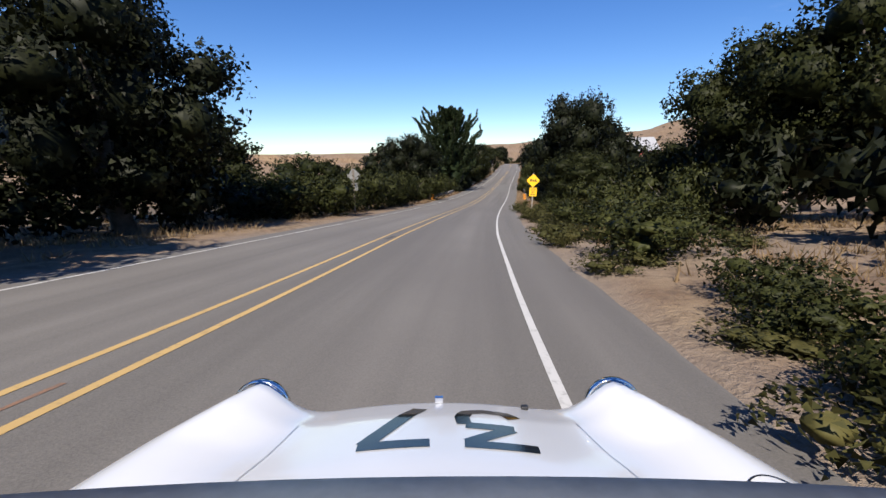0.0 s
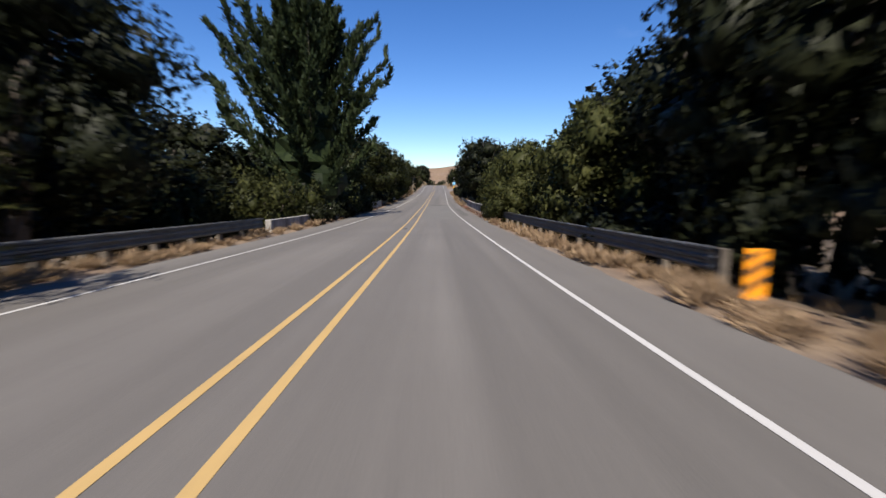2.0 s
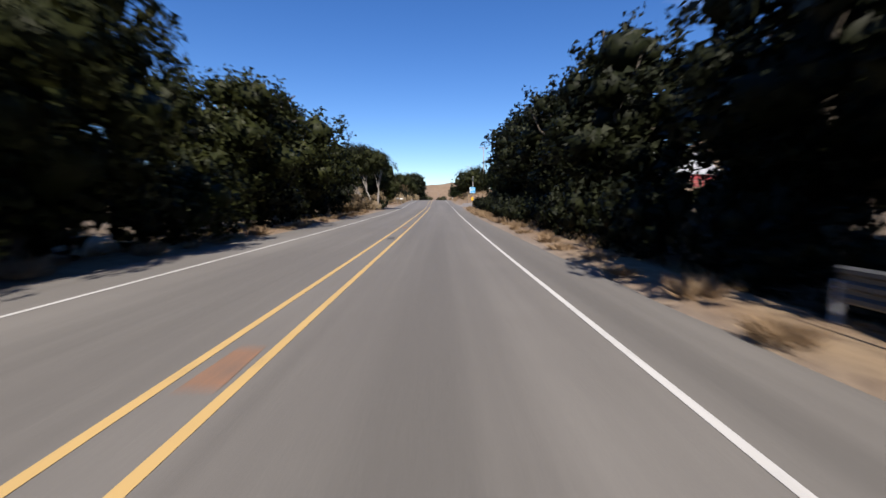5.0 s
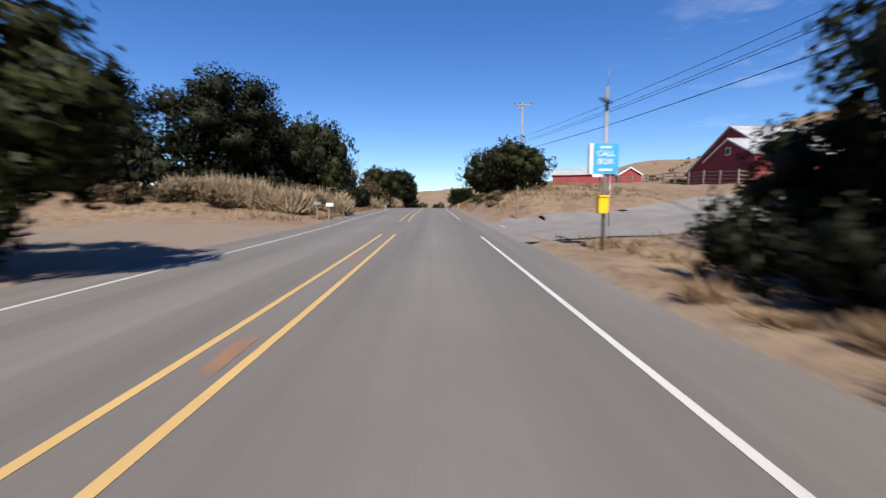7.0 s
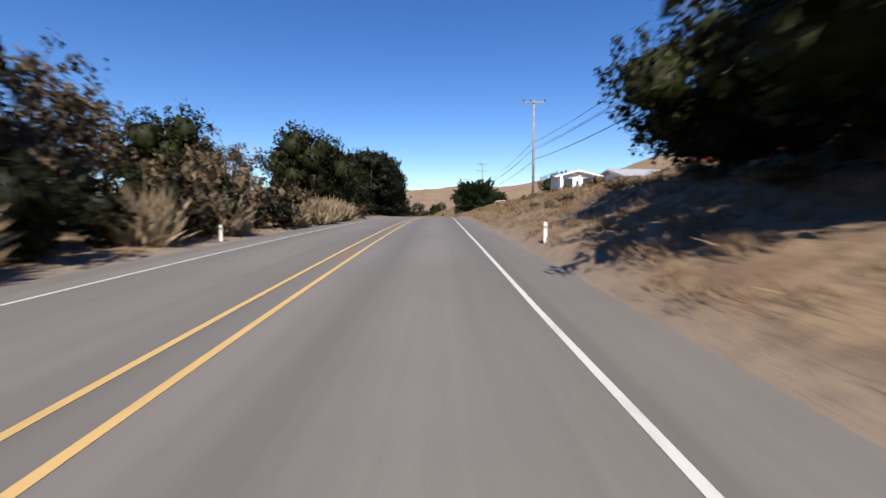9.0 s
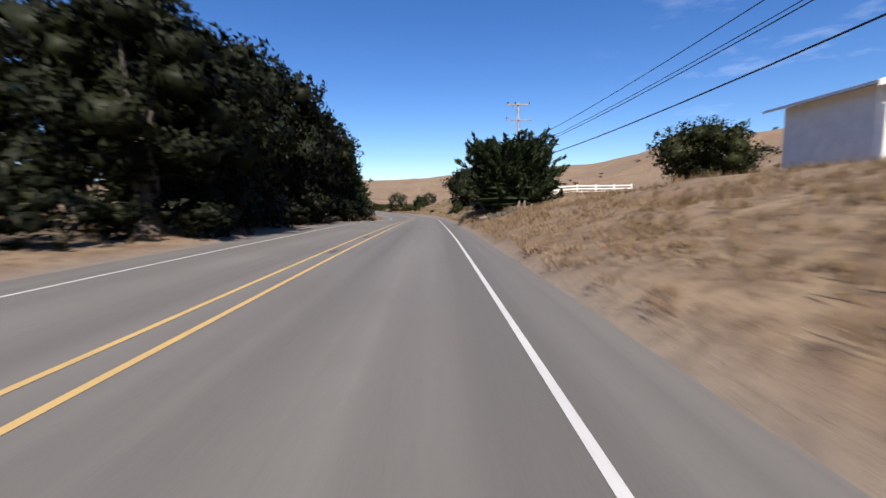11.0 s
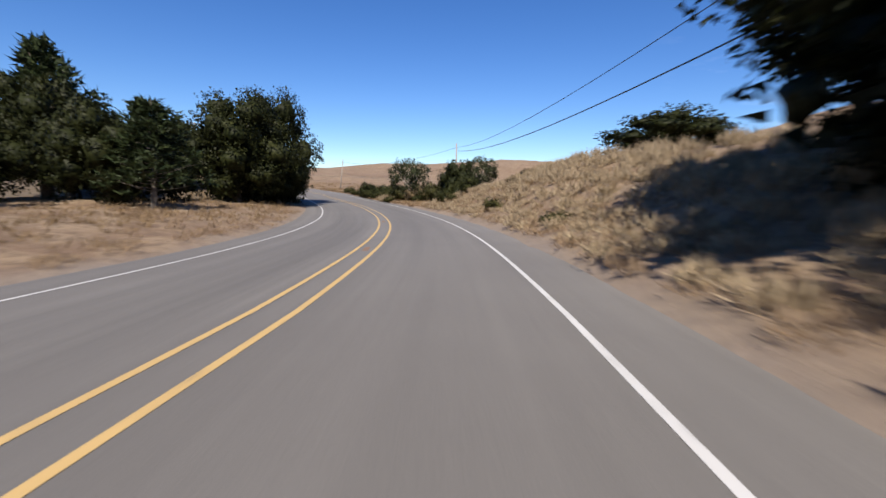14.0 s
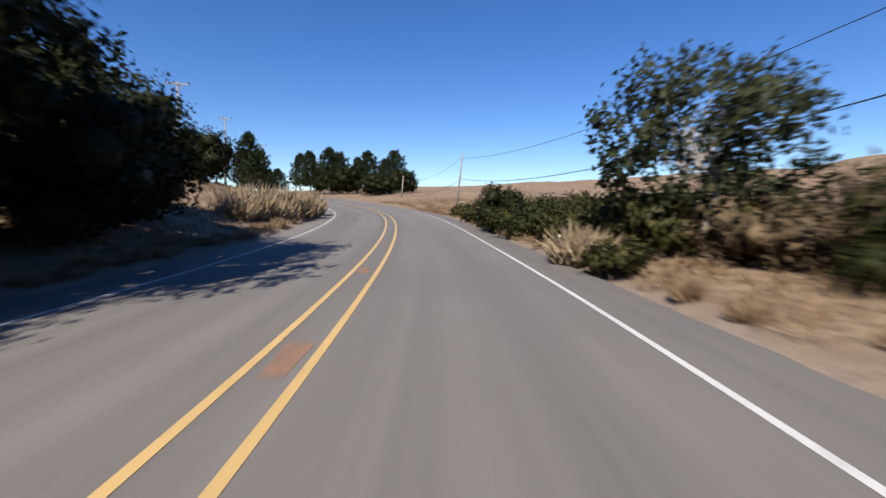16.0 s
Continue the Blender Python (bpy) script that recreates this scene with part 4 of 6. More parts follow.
    group("low", 3, [(4.2, 400.5, 3.2, 6.2), (9.5, 403, 4, 6), (-36, 452.5, 3.2, 5), (-39, 456, 3.5, 5.5), (-30, 58, 6, 7), (-33, 76, 6, 8), (-36, 96, 7, 9), (-26, 366, 4, 6), (1.4, 203.5, 3.6, 8), (4, 208.5, 4, 8.5), (1.2, 197, 3.4, 6.5), (-27, 253, 5, 8.5), (-30.5, 443, 3.2, 6), (-0.6, 245, 4, 5), (-1.4, 262.6, 4.1, 6.0), (-0.8, 269.5, 3, 4.5), (1.8, 268.5, 3, 5), (1.2, 264, 3.2, 6.8), (17.5, 354, 4.6, 6.4), (5.5, 431, 5.5, 3.6), (-22, 302, 5, 9), (-29, 291, 4.5, 8), (-22, 316, 4, 7),
                     (-22, 340, 5, 8), (2.9, 212.6, 2.8, 3.9), (-30, 213, 6, 8), (-52, 258, 6, 8), (-62, 272, 7, 9), (-24, 388, 3.6, 8), (-37, 414, 4, 7), (-33, 422, 4, 6.5), (-44, 422, 5, 7),
                     (-24.5, 372, 4, 8.5), (-23.8, 363.5, 3.6, 8), (-25, 380, 3.6, 8), (-11.6, 447.5, 2.6, 4.5), (-28, 470, 1.8, 2.6), (-26, 266, 6.5, 11.5), (-35, 272, 7, 13), (-22, 256, 3, 5)], 7, 5)
    group("tall", 2, [(3.8, 68.5, 4.2, 11.8), (6.6, 76, 4.6, 13), (8, 86, 6, 14), (10, 66, 5, 13), (12, 76, 5, 13), (-28, 108, 6, 11), (-22, 79, 5, 7), (-25, 87, 5, 7.5), (-27, 83, 5, 13), (-26.5, 93, 5, 11.5), (16, 130, 5, 9), (17, 145, 5, 9), (17, 160, 5, 9), (16, 175, 5, 9), (-24, 97, 5, 8), (-28, 124, 6, 11),
                      (1.5, 146, 5.5, 14), (2, 134, 5.5, 13), (5, 124, 5, 12), (3.5, 156, 5, 12), (2, 167, 5, 11), (2.5, 179, 5, 11), (2, 190, 5, 12), (3.2, 200, 5.5, 13), (8, 194, 6, 14), (9, 207, 5, 12),
                      (10, 140, 6, 14), (11, 160, 6, 13), (-26, 141, 5, 9), (-27, 158, 6, 10),
                      (-20.4, 332, 5, 11), (-22, 342, 5, 13), (-21.2, 351, 5, 13.6), (-21.6, 360, 4.6, 12.5), (-21.8, 367.5, 5, 13), (-28, 338, 6, 12), (-28, 352, 6, 12), (-29, 366, 6, 11)], 13, 5)
    group("willow", 2, [(1.8, 95, 4, 8), (2.2, 103, 4, 8.5), (2.4, 111, 4, 9), (3.2, 119, 4, 9), (8, 100, 4, 10), (-0.1, 90.5, 2.3, 4.2), (-0.5, 94, 2.0, 3.6), (-0.3, 97.5, 2.0, 3.4), (3.4, 81, 4.2, 8.5), (4.2, 88, 4.2, 9), (8, 110, 4, 10)], 7, 4)
    group("gum", 2, [(-19.5, 461, 3.1, 6.3), (-9, 453, 2.5, 4.5)], 6.3, 3)
    put(P["forked", 0], -17.0, 206.2, 0, 0.88, 0.92)
    group("multi", 2, [(0.0, 396.8, 6.4, 7.8)], 8, 5)
    group("dry", 2, [(-23.5, 274, 2.8, 7.5), (-27, 279, 3, 7), (-21.5, 284, 2.4, 5.5), (-24, 192, 3, 5), (-22, 201, 2.6, 4)], 7, 3)
    group("pine", 2, [(-19.8, 376, 2.9, 9), (-21.8, 381.5, 3, 11), (-46, 431, 4.2, 13), (-21.4, 391, 2.4, 7), (-29, 421, 3, 6.5)], 9, 3)
    put(P["spire", 0], -16.6, 94, 40, 1.08, 1.18)
    put(P["fan", 0], -1.3, 351.5, 0, 1.08, 1.05, sink=0.15)
    group("green", 2, [(-15 + rng.uniform(-1.5, 1), y, 2.6 + rng.uniform(-.4, .8), 3.6 + rng.uniform(-.6, 1)) for y in np.arange(27, 63, 3.2)], 2.6, 2.2)
    group("green", 2, [(-20 + rng.uniform(-1.5, 1), y, 3.4, 4.4 + rng.uniform(-.6, 1)) for y in np.arange(28, 63, 4.5)], 3.3, 2.2)
    group("green", 2, [(3.2, 12, 1.9, 1.6), (4.2, 17, 2.0, 1.8), (2.6, 21, 1.7, 1.5), (4.2, 3.2, 1.4, 1.1), (2.9, 3.4, .9, .9), (3, 5.4, .9, .8), (3.4, 7, 1, .9), (4.5, 24, 2.2, 2.4), (2.2, 28, 1.5, 1.4), (4.2, 32, 2.2, 2.8), (1.9, 37, 1.4, 1.4), (3.4, 41, 2, 2.4), (2.6, 46, 1.8, 2),
                       (6.5, 20, 2, 3), (7, 29, 2.4, 3.5), (-15, 136, 2, 3), (-15, 150, 2, 2.6), (-15.5, 160, 2.2, 3), (-17, 83, 2.4, 4), (-16.8, 86, 2.6, 4.6), (-15.6, 88, 2, 3.4), (-1.7, 91, 1.0, 1.6), (-1.6, 93.6, .9, 1.3), (-0.4, 97, 1, 1.5), (-0.5, 101, 1, 1.5), (-19, 78, 3, 5), (-14.5, 99, 2, 3), (-14.5, 108, 2, 2.6),
                       (-4.5, 375.4, 1.0, 2.4), (-11.8, 443, 1.2, 1.7), (-12.6, 441.5, 1.2, 1.6), (-11, 444.5, 1.6, 2.4), (-10, 440.5, 1.4, 2), (-16.4, 455.8, 1.5, 2.1), (-17.4, 455, .9, 1.0), (-15.6, 458, 1.7, 2.5), (-17.7, 460.8, 1.1, 1.5), (-21.0, 463.4, 1.4, 2.0), (-17.4, 462.5, 1.7, 2.4), (-26.5, 466, 1.6, 1.9), (-1, 205, 1.2, 1.2), (0, 196, 1.6, 1.6)], 2.6, 2.2)
    # dark undergrowth, also set on verges in place of tree shade
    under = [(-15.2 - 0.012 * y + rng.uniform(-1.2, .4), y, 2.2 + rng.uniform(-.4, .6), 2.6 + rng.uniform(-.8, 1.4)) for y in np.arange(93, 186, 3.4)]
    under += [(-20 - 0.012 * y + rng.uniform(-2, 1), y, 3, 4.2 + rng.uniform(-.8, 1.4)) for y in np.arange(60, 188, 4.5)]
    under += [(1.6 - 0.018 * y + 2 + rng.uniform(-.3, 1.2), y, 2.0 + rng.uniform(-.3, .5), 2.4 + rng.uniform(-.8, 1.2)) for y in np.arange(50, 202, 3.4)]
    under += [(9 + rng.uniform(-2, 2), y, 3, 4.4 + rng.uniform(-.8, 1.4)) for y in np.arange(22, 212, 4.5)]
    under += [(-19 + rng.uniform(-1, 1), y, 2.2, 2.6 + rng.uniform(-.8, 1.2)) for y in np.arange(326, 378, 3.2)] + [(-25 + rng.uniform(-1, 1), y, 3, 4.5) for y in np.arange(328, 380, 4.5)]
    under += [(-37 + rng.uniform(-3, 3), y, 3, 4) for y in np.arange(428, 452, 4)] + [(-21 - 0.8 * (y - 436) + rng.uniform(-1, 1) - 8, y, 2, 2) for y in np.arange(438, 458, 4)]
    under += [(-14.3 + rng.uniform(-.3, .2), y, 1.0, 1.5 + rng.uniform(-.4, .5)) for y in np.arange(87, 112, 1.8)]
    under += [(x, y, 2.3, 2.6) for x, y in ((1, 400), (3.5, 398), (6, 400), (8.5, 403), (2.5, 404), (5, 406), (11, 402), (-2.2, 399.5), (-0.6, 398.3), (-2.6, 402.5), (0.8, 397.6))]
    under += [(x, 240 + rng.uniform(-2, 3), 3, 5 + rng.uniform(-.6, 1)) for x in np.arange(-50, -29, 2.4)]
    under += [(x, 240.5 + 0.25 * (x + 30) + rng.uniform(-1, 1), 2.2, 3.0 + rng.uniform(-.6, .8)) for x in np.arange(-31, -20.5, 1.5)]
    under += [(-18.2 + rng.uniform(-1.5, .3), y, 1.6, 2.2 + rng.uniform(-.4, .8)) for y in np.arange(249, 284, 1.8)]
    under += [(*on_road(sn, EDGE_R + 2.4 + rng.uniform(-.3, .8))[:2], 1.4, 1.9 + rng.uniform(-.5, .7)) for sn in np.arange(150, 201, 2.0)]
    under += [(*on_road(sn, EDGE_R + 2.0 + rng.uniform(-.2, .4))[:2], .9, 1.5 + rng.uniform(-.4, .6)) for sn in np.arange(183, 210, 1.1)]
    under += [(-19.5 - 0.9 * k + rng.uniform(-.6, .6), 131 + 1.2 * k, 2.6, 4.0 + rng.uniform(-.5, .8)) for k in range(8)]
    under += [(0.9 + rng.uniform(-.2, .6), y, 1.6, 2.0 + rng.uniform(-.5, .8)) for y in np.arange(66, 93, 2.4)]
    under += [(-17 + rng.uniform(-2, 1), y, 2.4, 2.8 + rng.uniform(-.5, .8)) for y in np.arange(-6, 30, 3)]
    mass("undergrowth", "undergrowth beneath the roadside trees, shade put into its dark leaves", "undergrowth", "dark", under, 2.6, 2.2)
    group("brown", 2, [(1.2, 367, 1.5, .9), (0.9, 369.4, 1.3, .6), (-2.5, 362, 1.2, .9), (-1.7, 366, 1.1, .45), (-3.1, 365, 1.0, .8), (-1.8, 368.5, 1.0, .4), (-2.8, 371, 1.1, .6), (-3.2, 363.4, .9, .8), (-3.3, 367.4, .9, .7)], 2.2, 1.8)
    group("brush", 2, [(1.6, 22.5, 1.0, .8), (2.4, 24, 1.3, .9), (1.2, 25.5, 1, .8), (2.6, 27, 1.4, 1), (1.4, 28.6, 1, .8), (3.3, 26, 1.6, 1.2), (1.1, 23.8, .8, .6), (3.6, 22.5, 1.6, 1.2), (3.4, 29.5, 1.6, 1.3), (1.6, 34.5, 1, .9), (1.2, 38, .9, .8)], 1.6, 1.5)
    group("brush", 2, [(-24, 464, 1.4, 1.6), (-29, 468, 1.4, 1.3), (-30, 473, 1.5, 1.5), (-33, 476, 1.3, 1.2), (-22, 457, 1.0, 1.0), (-14.5, 453, 1.5, 1.7), (-12, 451, 1.5, 1.8), (-15.5, 461, 1.6, 1.8), (-12, 459, 1.8, 2),
                       (-20, 250, 1.4, 1.6), (-19.5, 243, 1.3, 1.5), (-20, 256, 1.5, 1.9), (-19, 268, 1.5, 1.9), (-3.2, 368.6, .9, .7), (-3.4, 256, .8, .9),
                       (-35, 483, 1.4, 1.4), (-6, 413, .7, .6), (-8, 424, .8, .9), (-11.5, 438.5, .8, .9)], 1.6, 1.5)
    group("brown", 2, [(-19.5, 247, 1.8, 2), (-20.5, 262, 2, 2.6), (-19, 275, 1.8, 2.6), (-20, 281, 2.2, 4), (-19, 287, 2, 3.2), (-20.5, 293, 2, 3), (-24, 283, 2.6, 5), (-23, 273, 2.4, 4.5), (-18.5, 309, 1.6, 2),
                       (-24, 206, 2.4, 2.8), (-17.9, 190, 1.8, 2.2), (-18.2, 194, 2, 2.4), (-18.5, 199, 2, 2.4), (-21.5, 196, 2.2, 2.8), (-17.6, 204.4, 1.1, 1.0), (-21.4, 206.3, 1.6, 1.6), (-22, 210, 1.8, 2), (-27, 199, 2.6, 3), (-22, 194, 2.4, 2.6), (-25, 188, 2.6, 3), (-19, 198, 2.0, 2.2), (-20, 203, 1.8, 2), (-18, 191, 1.6, 1.6), (-3.6, 372, .8, .5), (-2.2, 375, 1, .5), (-6.5, 429, .8, .8), (-22, 460, .9, .9), (-17, 457, 1, 1),
                       (-43, 471, 1.1, 1.2), (-46, 475, 1.2, 1.3), (-17, 380, .8, .7), (-17.5, 352, 1.2, .9), (-17.2, 366, 1.2, .9)], 2.2, 1.8)
    low = []
    bank = [(float(-2.5 + 0.02 * (420 - y) - 0.012 * max(y - 400, 0) ** 1.35 + rng.uniform(-1, 6)), float(y)) for y in np.concatenate([np.arange(368, 398, 2.6), np.arange(425, 446, 2.6)])]
    low += [(x, y, .6 + rng.uniform(-.2, .5), .5 + rng.uniform(-.1, .5)) for x, y in bank]
    low += [(float(rng.uniform(-4, 6)), float(y), .5 + rng.uniform(-.1, .4), .4 + rng.uniform(-.1, .4)) for y in np.arange(240, 316, 1.7)]
    low += [(-4.8, 346.6, .6, .4), (-4.5, 348, .7, .5), (-4.3, 349.2, .6, .4), (-4.6, 365, .6, .5), (-4.4, 367, .7, .6)]
    start = []
    for y in np.arange(0.5, 48, 0.45):
        x, y, _h = on_road(y, EDGE_R + .35 + 8 * rng.uniform() ** 1.5)
        start.append((x, y, .7 + rng.uniform(-.2, .4), .5 + rng.uniform(-.2, .4)))
    start = [q for q in start if not (6.5 < q[1] < 13 and q[0] > 2.6)]
    mass("verge_brush", "olive-green low brush crowding the road verge", "brush", "sprig", start, 1.6, 1.5)
    crest = []
    for sn in np.arange(394, 444, 0.075):
        d = 10 * rng.uniform()
        x, y, _h = on_road(sn, EDGE_R + .5 + d)
        crest.append((x, y, .28 + rng.uniform(0, .22), .26 + .045 * d + rng.uniform(0, .25)))
    for sn in np.arange(356, 374, 0.06):
        d = 4.5 * rng.uniform()
        x, y, _h = on_road(sn, EDGE_R + .6 + d)
        crest.append((x, y, .25 + rng.uniform(0, .2), .3 + rng.uniform(0, .35)))
    mass("tall_dry_grass", "tall straw-coloured dry grass along the bank", "grass", "stalk", crest, 1.3, 0.9)
    scrub = []
    while len(scrub) < 90:
        x, y = rng.uniform(70, 300), rng.uniform(260, 640)
        if np.sin(x * 0.05 + 1) * np.sin(y * 0.04) + rng.uniform(-.6, .6) > 0.35:
            scrub.append((x, y, 2.0 + rng.uniform(-.8, 1.6), 1.6 + rng.uniform(-.5, 1.2)))
    mass("hill_scrub", "dark scrub dotted over the dry hills", "brush", "dark", scrub, 2.6, 2.2, 0.6)
    mass("low_brush", "low brown dried brush scattered over the banks", "brush", "scrub", low, 2.2, 1.8)
    group("brush", 2, [(-2.3, 347.3, .6, .4), (-3.1, 346.7, .5, .35)], 1.6, 1.5)
    group("brown", 2, [(-22 - rng.uniform(0, 7), y, 2 + rng.uniform(-.4, .8), 2.2 + rng.uniform(-.5, 1)) for y in np.arange(243, 262, 1.8)], 2.2, 1.8)
    group("brown", 2, [(-25, 234.6, 1.6, 1.5), (-28, 234, 1.8, 1.9), (-31, 233.5, 2, 2.1), (-26.6, 236, 1.8, 2.0), (-34, 234, 2, 2)], 2.2, 1.8)
    straw = [(-17.8, 244, 1.1, 1.7), (-17.8, 291, 1.1, 1.8), (-18.2, 297, 1, 1.7), (-24, 457.5, .8, .9),
             (-42.5, 467, 1.1, 1.6), (-43.6, 470, 1.2, 1.9), (-44.4, 468.4, 1.1, 1.7), (-45.2, 472, 1.2, 1.8), (-41.9, 464.6, .9, 1.3), (-43.2, 465.6, 1, 1.5), (-42.6, 468.6, .8, 1.2), (-43.5, 474, 1, 1.6), (-45, 477, 1.1, 1.7), (1.2, 148.5, 1, 1.4), (1.0, 143.5, 1, 1.3), (-1.2, 140.5, .9, 1.2)]
    straw += [(-18.4 - rng.uniform(0, 4), y, 1.1, 1.6 + rng.uniform(-.3, .6)) for y in np.arange(241, 252, 2.4)]
    straw += [(-17.6 + rng.uniform(-1.5, 1), y, 1, 1.2 + rng.uniform(-.3, .5)) for y in (242, 246, 286, 290, 294, 299)]
    straw += [(-19.4 - 0.62 * k + rng.uniform(-.5, .5), 237.6 - 0.12 * k + rng.uniform(-1, 1.4), 1.0, 1.5 + rng.uniform(-.3, .6)) for k in range(16)]
    straw += [(-17.2, 203, .8, 1.1), (-17.0, 204.6, .7, .9), (-18.6, 272, 1, 1.7), (-18.4, 277, 1, 1.6), (-18.2, 265, 1, 1.5)]
    group("straw", 2, straw, 1.3, 0.9)
    verge = []
    for a, b, side, step in ((40, 93, 1, .8), (50, 92, -1, .9), (127, 183, 1, 2.4), (183, 199.5, 1, .24), (199.5, 208, 1, 1.2), (128, 196, -1, 1.9), (236, 262, -1, 1.2), (438, 500, 1, 1.5), (455, 490, -1, .9)):
        for sn in np.arange(a, b, step):
            x, y, _ = on_road(sn, (EDGE_R + .5 if side > 0 else EDGE_L - .5) + side * abs(rng.normal()) * .45)
            verge.append((x, y, .22 + rng.uniform(0, .2), .2 + rng.uniform(-.07, .16)))
    clumps = []
    for a, b, side, n in ((245, 350, 1, 660), (350, 440, 1, 520), (236, 310, -1, 200), (376, 436, -1, 240), (440, 500, 1, 200), (455, 500, -1, 180)):
        for _ in range(n):
            x, y, _h = on_road(rng.uniform(a, b), (EDGE_R + .45 if side > 0 else EDGE_L - .5) + side * 8 * rng.uniform() ** 1.5)
            clumps.append((x, y, .20 + rng.uniform(0, .25), .20 + rng.uniform(0, .2)))
    mass("grass_clumps", "low mounded clumps of brown dry grass on the banks", "grass", "mound", clumps, 1.0, 0.9, 0.8)
    mass("verge_grass", "tufts of orange-brown dry grass along the pavement edge", "grass", "tuft", verge, 1.0, 0.9)
    # far woods on the slope beyond the bend
    for k in range(30):
        b, d = radians(28 + 1.15 * k), 118 + rng.uniform(0, 34)
        x, y = -21 - d * math.sin(b), 446 + d * math.cos(b)
        u = float(road_at(x, y)[1][0])
        if abs(u) > 9:
            group("pine" if k % 3 else "low", 2, [(x, y, 4.2, (10.5 if k % 3 else 7.5) + rng.uniform(-2, 2))], 9 if k % 3 else 7, 3 if k % 3 else 5)
    group("brush", 2, [(*on_road(sn, 7.2 + rng.uniform(0, 4))[:2], 1.5 + rng.uniform(-.4, .5), 1.5 + rng.uniform(-.4, .8)) for sn in np.arange(462, 480, 1.9)], 1.6, 1.5)
    group("green", 2, [(*on_road(sn, 8.5 + rng.uniform(0, 4))[:2], 1.6 + rng.uniform(-.4, .5), 1.9 + rng.uniform(-.4, .8)) for sn in np.arange(461, 476, 3.7)], 2.6, 2.2)
    group("brown", 2, [(*on_road(sn, 9 + rng.uniform(0, 5))[:2], 1.7, 2.0 + rng.uniform(-.4, .8)) for sn in np.arange(448, 462, 3.1)], 2.2, 1.8)
    group("brush", 2, [(*on_road(sn, 8.6 + rng.uniform(0, 5))[:2], 1.5, 1.8 + rng.uniform(-.4, .8)) for sn in np.arange(446, 462, 1.7)], 1.6, 1.5)
    group("pine", 2, [(-93 - 7 * i + rng.uniform(-3, 3), 519 + 6 * i + rng.uniform(-4, 4), 3.5, 9 + rng.uniform(-2, 3)) for i in range(9)], 9, 3)
    group("low", 3, [(-70 - 10 * i, 486 + 3 * i + rng.uniform(-4, 4), 5, 6.5) for i in range(5)] + [(-75, 535, 5, 5), (-98, 552, 6, 6), (60, 330, 4, 5), (90, 380, 5, 6), (-60, 470, 4, 6), (-60, 260, 6, 9), (-62, 205, 6, 9)], 7, 5)
    n = 3600
    side = np.where(rng.uniform(size=n) < 0.7, 1, -1)
    fallen = []
    for k in range(n):
        x, y, _h = on_road(rng.uniform(84, 130), 6.05 + rng.normal() * .22 if side[k] > 0 else EDGE_L - .3 - abs(rng.normal()) * .3)
        fallen.append((x, y))
    fallen = np.array(fallen)
    s_, u_, z_ = road_at(fallen[:, 0], fallen[:, 1])
    bed = z_ - 0.07 + np.interp(u_, (5.62, 5.95, 6.3, 6.68), (0, .02, .08, .2))
    zz = np.maximum(terrain(fallen[:, 0], fallen[:, 1]), np.where((u_ > 5) & (u_ < 6.75) & (s_ > 89) | (abs(u_) < 5.75), bed, -99)) + 0.03
    v, f = cards(rng, np.column_stack([fallen, zz]), np.tile((0, 0, 3.0), (n, 1)), 0.13)
    tagged(new("leaf_litter", mesh_from("leaf_litter", v, f, LITTER)), "red-brown fallen leaves drifted along the parapet", "leaves", kind="stuff")
    for ob in P.values():
        drop_proto(ob)


def grass_cover():
    """Short dry grass and stubble over the verges and banks."""
    rng = np.random.default_rng(3)
    pick = np.where((STATION > -20) & (STATION < 520))[0]
    n = 70000
    i = rng.choice(pick, n)
    right = rng.uniform(size=n) < 0.62
    d = rng.uniform(0.25, 1, n) ** 1.6 * 15
    u = np.where(right, EDGE_R + 0.3 + d, EDGE_L - 0.3 - d)
    x = ROAD[i, 0] + SIDE[i, 0] * u + rng.uniform(-.6, .6, n)
    y = ROAD[i, 1] + SIDE[i, 1] * u + rng.uniform(-.6, .6, n)
    s = STATION[i]
    keep = ~((s > 219) & (s < 234) & right) & ~((s > 206) & (s < 231) & ~right) & ~((s > 60) & (s < 205) & (d > 3.5))
    keep &= (np.sin(x * 1.3) * np.sin(y * 1.1 + 0.5 * x) + 0.9 * np.sin(x * 0.43 + 1) * np.sin(y * 0.37 + 0.3 * x) + rng.uniform(-.7, .8, n)) > 0
    x, y = x[keep], y[keep]
    z = terrain(x, y)
    m = len(x)
    per = 5
    p = np.repeat(np.column_stack([x, y, z - 0.02]), per, 0) + np.column_stack([rng.normal(size=(m * per, 2)) * 0.07, np.zeros(m * per)])
    dirs = np.column_stack([rng.normal(size=(m * per, 2)) * 0.5, np.ones(m * per)])
    v, f = along_cards(rng, p, dirs, 0.34, 0.055)
    tagged(new("dry_grass", mesh_from("dry_grass", v, f, GRASS_LEAF)), "short straw-coloured dry grass on verges and banks", "grass", kind="stuff")



# ---- built things ----
def bm_mesh(name, bm, mat, smooth=False):
    me = bpy.data.meshes.new(name)
    bm.to_mesh(me)
    bm.free()
    me.materials.append(mat)
    if smooth:
        for p in me.polygons:
            p.use_smooth = True
    return me


